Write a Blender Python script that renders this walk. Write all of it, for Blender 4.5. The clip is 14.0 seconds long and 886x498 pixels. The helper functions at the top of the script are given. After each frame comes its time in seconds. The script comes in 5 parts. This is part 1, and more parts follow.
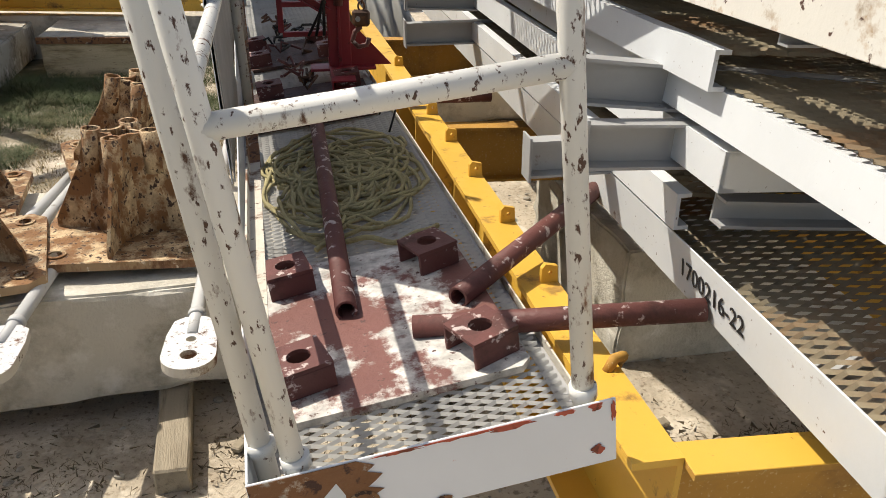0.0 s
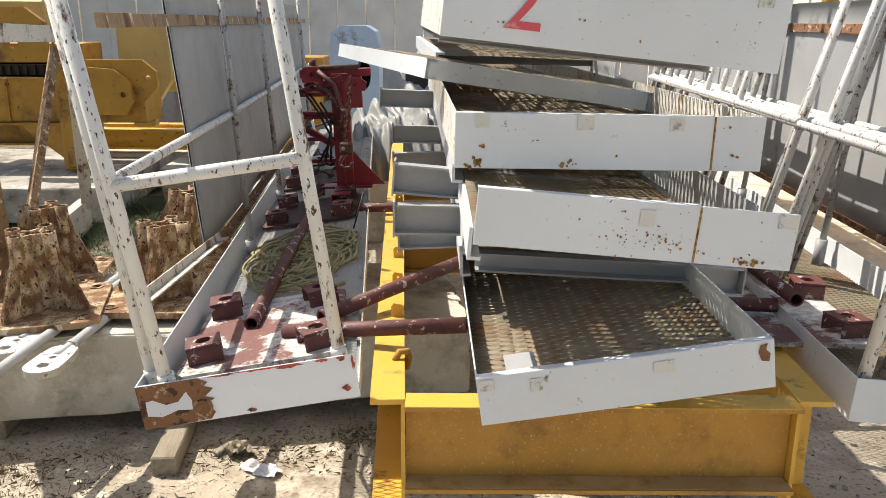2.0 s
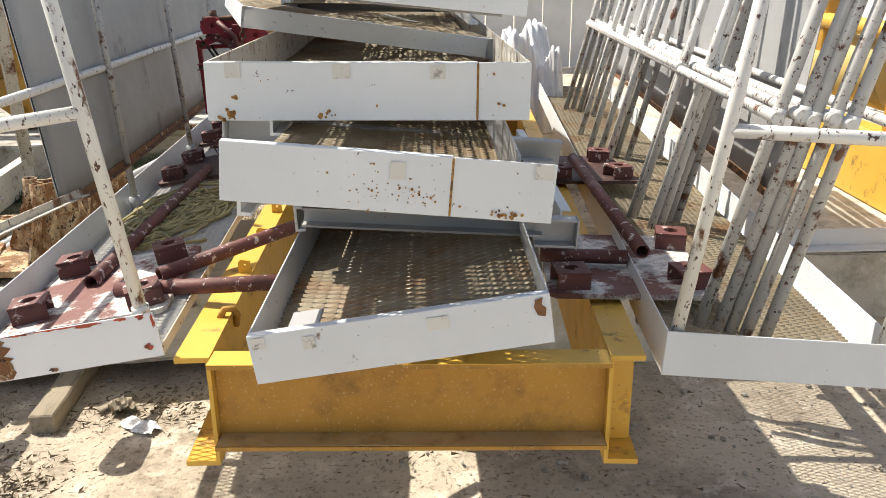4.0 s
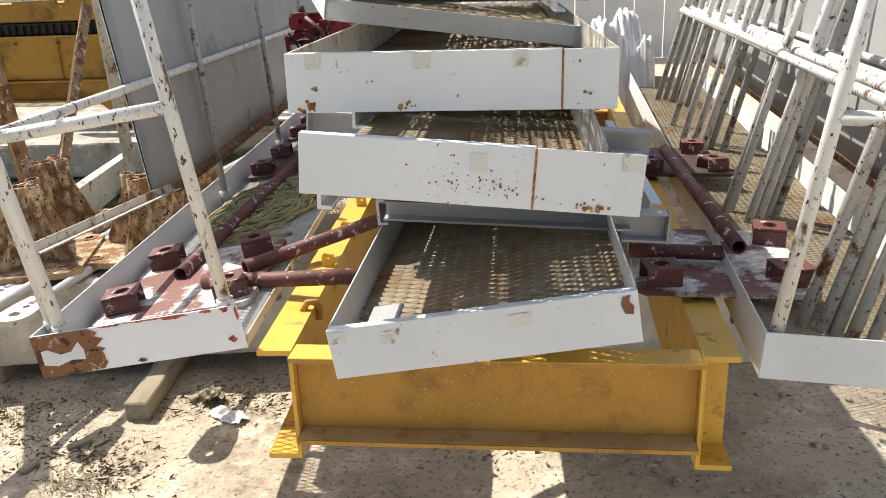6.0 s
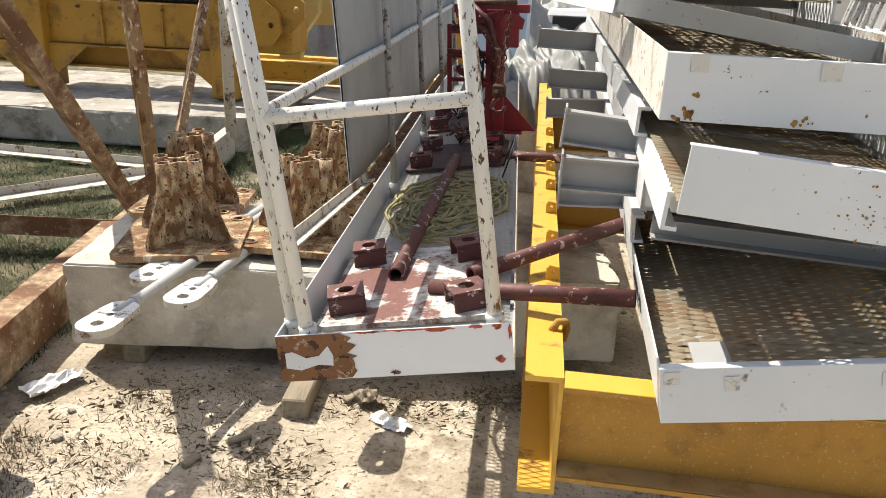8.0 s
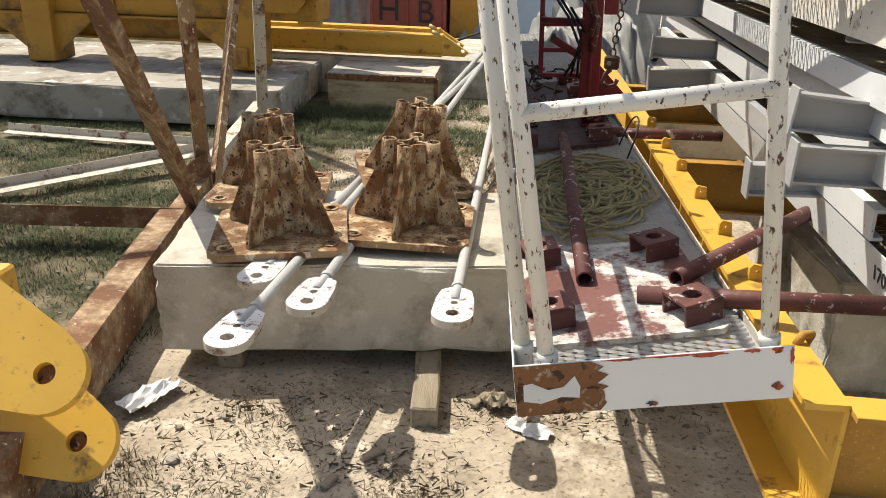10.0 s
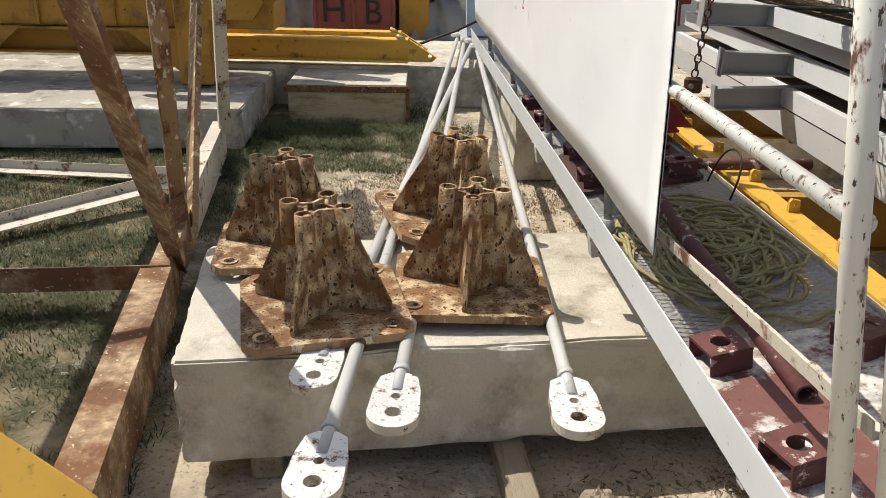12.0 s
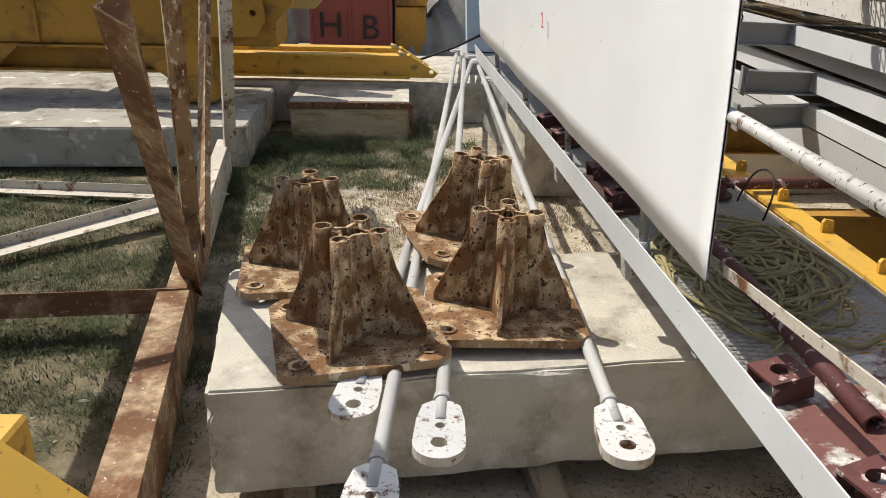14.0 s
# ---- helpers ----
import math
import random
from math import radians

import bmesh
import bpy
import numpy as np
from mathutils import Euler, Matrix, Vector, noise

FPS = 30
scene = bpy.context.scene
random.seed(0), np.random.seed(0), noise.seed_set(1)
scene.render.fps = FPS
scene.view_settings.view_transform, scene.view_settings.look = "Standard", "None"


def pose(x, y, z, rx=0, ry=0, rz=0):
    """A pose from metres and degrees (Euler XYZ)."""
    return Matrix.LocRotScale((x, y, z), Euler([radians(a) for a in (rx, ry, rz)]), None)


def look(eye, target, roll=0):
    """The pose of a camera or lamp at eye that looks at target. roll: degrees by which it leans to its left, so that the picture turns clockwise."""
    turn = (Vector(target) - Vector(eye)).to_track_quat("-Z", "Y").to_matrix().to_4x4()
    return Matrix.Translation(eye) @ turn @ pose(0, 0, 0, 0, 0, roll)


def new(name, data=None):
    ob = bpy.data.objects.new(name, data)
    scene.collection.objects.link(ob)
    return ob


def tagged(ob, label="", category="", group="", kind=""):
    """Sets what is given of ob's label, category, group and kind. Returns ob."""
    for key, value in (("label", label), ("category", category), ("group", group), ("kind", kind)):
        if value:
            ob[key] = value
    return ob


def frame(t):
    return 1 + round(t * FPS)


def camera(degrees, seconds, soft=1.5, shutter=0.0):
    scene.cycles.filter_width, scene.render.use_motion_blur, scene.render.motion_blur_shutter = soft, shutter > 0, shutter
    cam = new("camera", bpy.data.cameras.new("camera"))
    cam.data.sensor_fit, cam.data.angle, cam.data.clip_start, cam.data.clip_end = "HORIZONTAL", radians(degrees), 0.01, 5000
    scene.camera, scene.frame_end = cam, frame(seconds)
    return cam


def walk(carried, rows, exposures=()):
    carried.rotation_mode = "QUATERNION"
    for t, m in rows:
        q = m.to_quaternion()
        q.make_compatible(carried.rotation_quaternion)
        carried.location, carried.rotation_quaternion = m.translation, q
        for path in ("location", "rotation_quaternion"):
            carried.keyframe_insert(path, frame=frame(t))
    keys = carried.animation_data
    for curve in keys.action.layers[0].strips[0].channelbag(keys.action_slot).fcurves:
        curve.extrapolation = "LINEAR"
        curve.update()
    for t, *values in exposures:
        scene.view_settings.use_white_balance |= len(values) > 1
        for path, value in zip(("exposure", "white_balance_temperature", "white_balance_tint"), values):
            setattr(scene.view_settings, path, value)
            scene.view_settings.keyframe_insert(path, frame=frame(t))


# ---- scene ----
cam = camera(57.0, 14.0, soft=0.8)
PATH = [
    (0, (0.19, 0.115, 1.572), (0.499, 1.9, 0.724), 2.0),
    (0.5, (0.249, -0.224, 1.595), (0.464, 1.576, 0.75), 2.4),
    (1, (0.341, -0.467, 1.604), (0.403, 1.365, 0.805), 1.6),
    (1.5, (0.629, -0.662, 1.626), (0.637, 1.219, 0.947), 1.3),
    (2, (0.822, -0.807, 1.666), (0.827, 1.119, 1.129), 0.4),
    (2.5, (0.956, -0.918, 1.655), (0.966, 1.003, 1.101), 0.9),
    (3, (1.131, -0.898, 1.653), (1.142, 1.001, 1.025), 0.2),
    (3.2, (1.184, -0.858, 1.656), (1.194, 1.038, 1.019), 0.1),
    (5.3, (1.376, -0.724, 1.651), (1.253, 1.164, 1.001), -2.0),
    (5.5, (1.376, -0.73, 1.642), (1.226, 1.158, 1.002), -2.2),
    (6, (1.329, -0.709, 1.639), (1.102, 1.167, 0.983), -2.3),
    (6.5, (1.178, -0.703, 1.643), (0.965, 1.17, 0.977), 0.6),
    (7, (0.953, -0.682, 1.647), (0.789, 1.2, 0.992), 2.5),
    (7.5, (0.806, -0.663, 1.639), (0.557, 1.209, 0.979), 2.6),
    (7.7, (0.77, -0.632, 1.625), (0.476, 1.232, 0.961), 2.1),
    (9.8, (0.154, -0.41, 1.617), (-0.016, 1.444, 0.887), 2.1),
    (10, (0.106, -0.392, 1.613), (-0.109, 1.449, 0.863), 1.5),
    (10.5, (-0.01, -0.232, 1.601), (-0.303, 1.607, 0.87), -1.4),
    (11, (-0.137, -0.042, 1.616), (-0.395, 1.796, 0.872), -0.8),
    (11.5, (-0.272, 0.067, 1.615), (-0.378, 1.912, 0.85), 0.7),
    (12, (-0.455, 0.153, 1.633), (-0.472, 2.001, 0.869), 1.1),
    (12.5, (-0.543, 0.191, 1.636), (-0.539, 2.041, 0.875), 1.0),
    (13, (-0.572, 0.2, 1.643), (-0.557, 2.055, 0.896), 1.1),
    (13.5, (-0.591, 0.207, 1.646), (-0.572, 2.064, 0.905), 1.1),
    (14, (-0.6, 0.194, 1.653), (-0.585, 2.054, 0.916), 1.0),
]
EXPOSURES = [(0.0, 0.38, 7020, 10), (1.0, 0.58, 6970, 10), (1.5, 0.66, 6920, 10), (2.0, 0.68, 6920, 10), (2.5, 0.53, 6920, 10), (3.0, 0.82, 6920, 10), (5.5, 0.86, 6870, 10), (7.5, 0.78, 6920, 10), (10.0, 0.46, 7120, 10), (11.0, 0.38, 7120, 10), (12.5, 0.20, 6870, 10), (14.0, 0.14, 6820, 10)]
walk(cam, [(t, look(eye, target, roll)) for t, eye, target, roll in PATH], EXPOSURES)

# ---- world, sun, light ----
world = bpy.data.worlds.new("sky")
scene.world = world
world.use_nodes = True
wn = world.node_tree.nodes
sky = wn.new("ShaderNodeTexSky")
sky.sky_type = "NISHITA"
sky.sun_disc = False
SUN_DIR = Vector((-0.63, 0.36, 1.0)).normalized()
sky.sun_elevation = math.asin(SUN_DIR.z)
sky.sun_rotation = math.atan2(SUN_DIR.x, SUN_DIR.y)
sky.air_density, sky.dust_density, sky.ozone_density = 1.0, 2.5, 0.6
wn["Background"].inputs["Strength"].default_value = 0.098
world.node_tree.links.new(sky.outputs["Color"], wn["Background"].inputs["Color"])
sun = new("sun", bpy.data.lights.new("sun", "SUN"))
sun.data.energy, sun.data.angle, sun.data.color = 4.2, radians(0.5), (1.0, 0.95, 0.87)
sun.matrix_world = look((0, 0, 20), Vector((0, 0, 20)) - SUN_DIR)

# ---- materials ----


def mat(name, base, second=None, amount=0.5, scale=6.0, rough=0.6, metal=0.0, third=None, amount3=0.6, scale3=40.0,
        bump=0.15, bump_scale=60.0, sharp=0.08, dirt=0.25, sharp3=0.05, stretch=(1, 1, 1), vary=0.0):
    """A surface of a base colour with patches of a second colour, specks of a third, dust variation and fine relief."""
    m = bpy.data.materials.new(name)
    m.use_nodes = True
    n, l = m.node_tree.nodes, m.node_tree.links
    b = n["Principled BSDF"]
    b.inputs["Metallic"].default_value = metal
    co = n.new("ShaderNodeTexCoord")
    mp = n.new("ShaderNodeMapping")
    mp.inputs["Scale"].default_value = stretch
    info = n.new("ShaderNodeObjectInfo")
    add = n.new("ShaderNodeVectorMath")
    add.operation = "ADD"
    mul = n.new("ShaderNodeMath")
    mul.operation = "MULTIPLY"
    mul.inputs[1].default_value = 37.0
    l.new(info.outputs["Random"], mul.inputs[0])
    l.new(co.outputs["Object"], mp.inputs["Vector"])
    l.new(mp.outputs["Vector"], add.inputs[0])
    l.new(mul.outputs[0], add.inputs[1])
    vec = add.outputs["Vector"]

    def tex(sc, detail=8.0, rgh=0.6):
        t = n.new("ShaderNodeTexNoise")
        t.inputs["Scale"].default_value, t.inputs["Detail"].default_value, t.inputs["Roughness"].default_value = sc, detail, rgh
        l.new(vec, t.inputs["Vector"])
        return t.outputs["Fac"]

    def ramp(src, a, z, lo=0.0, hi=1.0):
        r = n.new("ShaderNodeMapRange")
        r.inputs["From Min"].default_value, r.inputs["From Max"].default_value = a, z
        r.inputs["To Min"].default_value, r.inputs["To Max"].default_value = lo, hi
        l.new(src, r.inputs["Value"])
        return r.outputs["Result"]

    def mix(fac, a, c, mode="MIX"):
        x = n.new("ShaderNodeMix")
        x.data_type, x.blend_type = "RGBA", mode
        l.new(fac, x.inputs["Factor"])
        for sock, v in ((x.inputs["A"], a), (x.inputs["B"], c)):
            if isinstance(v, tuple):
                sock.default_value = (*v, 1)
            else:
                l.new(v, sock)
        return x.outputs["Result"]

    col = mix(ramp(tex(2.3), 0.3, 0.7), base, tuple(c * (1 - dirt) for c in base))
    rg = ramp(tex(9.0), 0.3, 0.7, rough - 0.08, min(1.0, rough + 0.12))
    height = tex(bump_scale)
    if second:
        f = ramp(tex(scale, 10, 0.68), amount, amount + sharp)
        sec = mix(ramp(tex(25.0), 0.35, 0.65), second, tuple(c * 0.45 for c in second))
        col = mix(f, col, sec)
    if third:
        f3 = ramp(tex(scale3, 6, 0.6), amount3, amount3 + sharp3)
        col = mix(f3, col, third)
    if vary:
        col = mix(ramp(info.outputs["Random"], 0, 1, 0, vary), col, (0.1, 0.08, 0.06))
    l.new(col, b.inputs["Base Color"])
    l.new(rg, b.inputs["Roughness"])
    bp = n.new("ShaderNodeBump")
    bp.inputs["Strength"].default_value, bp.inputs["Distance"].default_value = bump, 0.01
    l.new(height, bp.inputs["Height"])
    l.new(bp.outputs["Normal"], b.inputs["Normal"])
    return m


RUST = (0.16, 0.065, 0.028)
RUST_D = (0.07, 0.03, 0.018)
WHITE = (0.68, 0.72, 0.755)
M_WHITE = mat("white_paint", WHITE, RUST, 0.655, 14, 0.42, third=RUST_D, amount3=0.675, scale3=70, bump=0.05, dirt=0.14)
M_POST = mat("white_post_paint", (0.72, 0.72, 0.69), RUST, 0.57, 22, 0.45, third=RUST_D, amount3=0.60, scale3=90, bump=0.10, dirt=0.16, stretch=(1, 1, 0.5))
M_POSTG = mat("grey_post_paint", (0.50, 0.50, 0.48), RUST, 0.55, 16, 0.5, third=RUST_D, amount3=0.595, scale3=70, bump=0.12, dirt=0.3)
M_PLATE = mat("worn_front_plate", (0.76, 0.79, 0.83), (0.42, 0.10, 0.05), 0.66, 9, 0.42, third=(0.5, 0.14, 0.08), amount3=0.70, scale3=30, bump=0.05, dirt=0.08)
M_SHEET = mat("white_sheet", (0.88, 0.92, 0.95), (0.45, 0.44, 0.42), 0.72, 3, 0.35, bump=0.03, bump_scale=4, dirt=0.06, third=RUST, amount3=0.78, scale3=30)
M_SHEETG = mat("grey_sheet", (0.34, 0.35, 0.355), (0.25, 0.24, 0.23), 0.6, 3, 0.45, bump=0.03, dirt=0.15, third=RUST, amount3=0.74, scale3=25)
M_WHITER = mat("rust_speckled_white", (0.74, 0.73, 0.68), (0.42, 0.24, 0.08), 0.545, 11, 0.5, third=RUST_D, amount3=0.62, scale3=60, bump=0.1, dirt=0.15, sharp=0.12)
M_GREY = mat("grey_steel", (0.40, 0.41, 0.42), RUST, 0.66, 10, 0.45, third=RUST_D, amount3=0.72, scale3=50, bump=0.06, dirt=0.25)
M_STEEL = mat("dark_grey_steel", (0.34, 0.35, 0.355), RUST, 0.64, 12, 0.5, third=(0.4, 0.4, 0.39), amount3=0.66, scale3=40, bump=0.08, dirt=0.3)
M_YEL = mat("yellow_paint", (0.72, 0.43, 0.065), (0.42, 0.24, 0.06), 0.57, 9, 0.45, third=(0.32, 0.17, 0.05), amount3=0.66, scale3=50, bump=0.05, dirt=0.18)
M_YELD = mat("dusty_yellow_paint", (0.50, 0.265, 0.045), (0.33, 0.17, 0.05), 0.50, 5, 0.7, third=(0.52, 0.36, 0.15), amount3=0.60, scale3=130, bump=0.08, dirt=0.3, sharp=0.2)
M_DUST = mat("yellow_dust", (0.52, 0.37, 0.17), (0.46, 0.27, 0.07), 0.5, 8, 0.95, bump=0.3, dirt=0.3, sharp=0.2)
M_YELF = mat("machine_yellow", (0.48, 0.25, 0.03), (0.20, 0.10, 0.03), 0.52, 3, 0.5, third=RUST_D, amount3=0.66, scale3=22, dirt=0.25, sharp=0.15)
M_YELP = mat("pale_yellow", (0.58, 0.44, 0.16), (0.28, 0.2, 0.1), 0.6, 3, 0.55, dirt=0.25, sharp=0.15)
M_BRK = mat("rusted_casting", (0.26, 0.128, 0.050), (0.66, 0.50, 0.31), 0.465, 15, 0.8, third=(0.045, 0.022, 0.014), amount3=0.565, scale3=60, bump=0.7, bump_scale=70, dirt=0.5, sharp=0.10, stretch=(1, 1, 0.75))
M_RUSTB = mat("rusty_flaking_steel", (0.25, 0.115, 0.048), (0.66, 0.58, 0.47), 0.575, 26, 0.8, third=(0.06, 0.026, 0.017), amount3=0.55, scale3=30, bump=0.5, bump_scale=80, dirt=0.4, sharp=0.08)
M_RUSTL = mat("rusty_lattice_steel", (0.21, 0.098, 0.045), (0.52, 0.38, 0.24), 0.45, 5, 0.85, third=(0.74, 0.68, 0.58), amount3=0.635, scale3=45, bump=0.6, bump_scale=70, dirt=0.45, sharp=0.16)
M_RUSTC = mat("half_flaked_steel", (0.40, 0.27, 0.15), (0.23, 0.105, 0.045), 0.50, 8, 0.8, third=(0.66, 0.58, 0.45), amount3=0.58, scale3=30, bump=0.4, dirt=0.3, stretch=(1, 1, 0.5))
M_RUSTW = mat("white_flaking_steel", (0.62, 0.58, 0.50), (0.2, 0.09, 0.04), 0.55, 7, 0.7, third=RUST_D, amount3=0.62, scale3=45, bump=0.3, dirt=0.25)
M_MAR = mat("maroon_paint", (0.145, 0.048, 0.042), (0.07, 0.03, 0.025), 0.55, 9, 0.6, third=(0.50, 0.42, 0.40), amount3=0.595, scale3=32, bump=0.2, dirt=0.35, sharp=0.15)
M_MARW = mat("maroon_plate_splashed_white", (0.19, 0.078, 0.066), (0.74, 0.72, 0.68), 0.475, 3.6, 0.6, third=(0.09, 0.04, 0.035), amount3=0.62, scale3=60, bump=0.25, dirt=0.35, sharp=0.05)
# Darker maroon for the base plates further back
M_DUSK = mat("dark_maroon_steel", (0.085, 0.04, 0.034), (0.16, 0.10, 0.07), 0.54, 9, 0.6, third=(0.03, 0.02, 0.018), amount3=0.56, scale3=30, bump=0.3, dirt=0.4, sharp=0.15)
M_RED = mat("red_paint", (0.28, 0.018, 0.03), (0.10, 0.02, 0.02), 0.6, 8, 0.45, bump=0.1, dirt=0.25)
M_REDBOX = mat("red_box_paint", (0.30, 0.07, 0.055), (0.2, 0.1, 0.07), 0.6, 4, 0.6, bump=0.1, dirt=0.25)
M_CONC = mat("cast_concrete", (0.60, 0.57, 0.49), (0.33, 0.295, 0.225), 0.47, 4.2, 0.9, third=(0.72, 0.70, 0.65), amount3=0.55, scale3=10, bump=0.55, bump_scale=85, dirt=0.2, sharp=0.25, sharp3=0.2)
M_CONCW = mat("lime_stained_concrete", (0.42, 0.40, 0.35), (0.27, 0.24, 0.19), 0.48, 3.5, 0.9, third=(0.66, 0.64, 0.60), amount3=0.58, scale3=6, bump=0.3, dirt=0.2, sharp=0.15, sharp3=0.1)
M_TAN = mat("tan_stained_block", (0.60, 0.50, 0.33), (0.42, 0.32, 0.18), 0.47, 4, 0.9, third=(0.25, 0.19, 0.12), amount3=0.63, scale3=30, bump=0.4, dirt=0.25, sharp=0.2, stretch=(0.6, 1, 3))
M_TIMBER = mat("weathered_timber", (0.36, 0.31, 0.23), (0.2, 0.16, 0.11), 0.5, 5, 0.9, bump=0.4, bump_scale=30, stretch=(8, 0.6, 8), dirt=0.3, sharp=0.2)
M_MESHW = mat("white_expanded_metal", (0.47, 0.47, 0.45), RUST, 0.58, 9, 0.6, bump=0.0, dirt=0.3, sharp=0.15)
M_MESHD = mat("rusty_expanded_metal", (0.33, 0.28, 0.19), (0.27, 0.125, 0.04), 0.49, 3.0, 0.75, third=(0.36, 0.33, 0.27), amount3=0.60, scale3=14, bump=0.0, dirt=0.45, sharp=0.2, sharp3=0.15)
M_ROPE = mat("old_rope", (0.43, 0.38, 0.20), (0.20, 0.17, 0.09), 0.5, 14, 0.9, bump=0.5, bump_scale=250, dirt=0.35, sharp=0.2)
M_PIPEW = mat("rod_grey_white", (0.52, 0.53, 0.53), (0.25, 0.22, 0.18), 0.62, 20, 0.45, third=RUST_D, amount3=0.71, scale3=70, bump=0.08, dirt=0.25)
M_DARK = mat("dark_rubber", (0.02, 0.02, 0.02), bump=0.2, rough=0.7)
M_PVC = mat("grey_plastic", (0.40, 0.43, 0.44), rough=0.45, bump=0.02)
M_PAPER = mat("paper", (0.72, 0.74, 0.76), (0.4, 0.38, 0.34), 0.6, 9, 0.8, bump=0.1, dirt=0.15)
M_TAPE = mat("sticker_paper", (0.66, 0.66, 0.62), (0.38, 0.36, 0.33), 0.53, 30, 0.6, bump=0.05, dirt=0.2)
M_EYE = mat("worn_white_steel", (0.68, 0.70, 0.71), RUST, 0.56, 24, 0.45, third=RUST_D, amount3=0.625, scale3=90, bump=0.12, dirt=0.22)
M_TARP = mat("grey_tarpaulin", (0.30, 0.31, 0.30), (0.18, 0.18, 0.17), 0.52, 3, 0.5, bump=0.3, bump_scale=9, dirt=0.3, sharp=0.2)
M_TARPW = mat("white_tarpaulin", (0.72, 0.73, 0.74), (0.5, 0.5, 0.5), 0.55, 3, 0.5, bump=0.2, bump_scale=9, dirt=0.2, sharp=0.2)
M_BLUE = mat("pale_blue_paint", (0.42, 0.54, 0.68), (0.3, 0.36, 0.42), 0.6, 3, 0.5, bump=0.05, dirt=0.2)
M_WALL = mat("white_wall", (0.66, 0.66, 0.64), (0.5, 0.48, 0.45), 0.6, 1.0, 0.8, bump=0.1, dirt=0.2, sharp=0.2)
M_INK = mat("black_paint", (0.02, 0.02, 0.022), rough=0.6, bump=0.0)
M_INKR = mat("red_ink", (0.70, 0.10, 0.13), (0.75, 0.35, 0.35), 0.56, 20, 0.6, bump=0.0)
M_LEAF = mat("dry_leaf", (0.17, 0.115, 0.065), (0.09, 0.06, 0.035), 0.5, 30, 0.9, bump=0.1, vary=0.3)
M_STRAW = mat("dry_straw", (0.36, 0.29, 0.17), (0.2, 0.15, 0.09), 0.5, 8, 0.9, bump=0.0, dirt=0.3)
M_WEED = mat("dry_weed", (0.17, 0.135, 0.085), (0.34, 0.28, 0.18), 0.55, 3, 0.9, bump=0.0, dirt=0.3)
M_GRASS = mat("green_grass", (0.064, 0.088, 0.026), (0.15, 0.135, 0.06), 0.50, 3, 0.8, bump=0.0, dirt=0.4, sharp=0.2)
M_STONE = mat("pale_stone", (0.42, 0.39, 0.33), (0.28, 0.25, 0.2), 0.5, 12, 0.9, bump=0.3, dirt=0.25)
M_CHIP = mat("red_primer", (0.48, 0.10, 0.055), (0.25, 0.06, 0.03), 0.5, 40, 0.7, bump=0.1)
M_STAIN = mat("rust_stain", (0.40, 0.22, 0.06), (0.20, 0.085, 0.03), 0.50, 90, 0.8, bump=0.2)
M_CHAIN = mat("rusty_chain", (0.09, 0.05, 0.035), (0.17, 0.08, 0.04), 0.5, 20, 0.7, metal=0.3, bump=0.3)


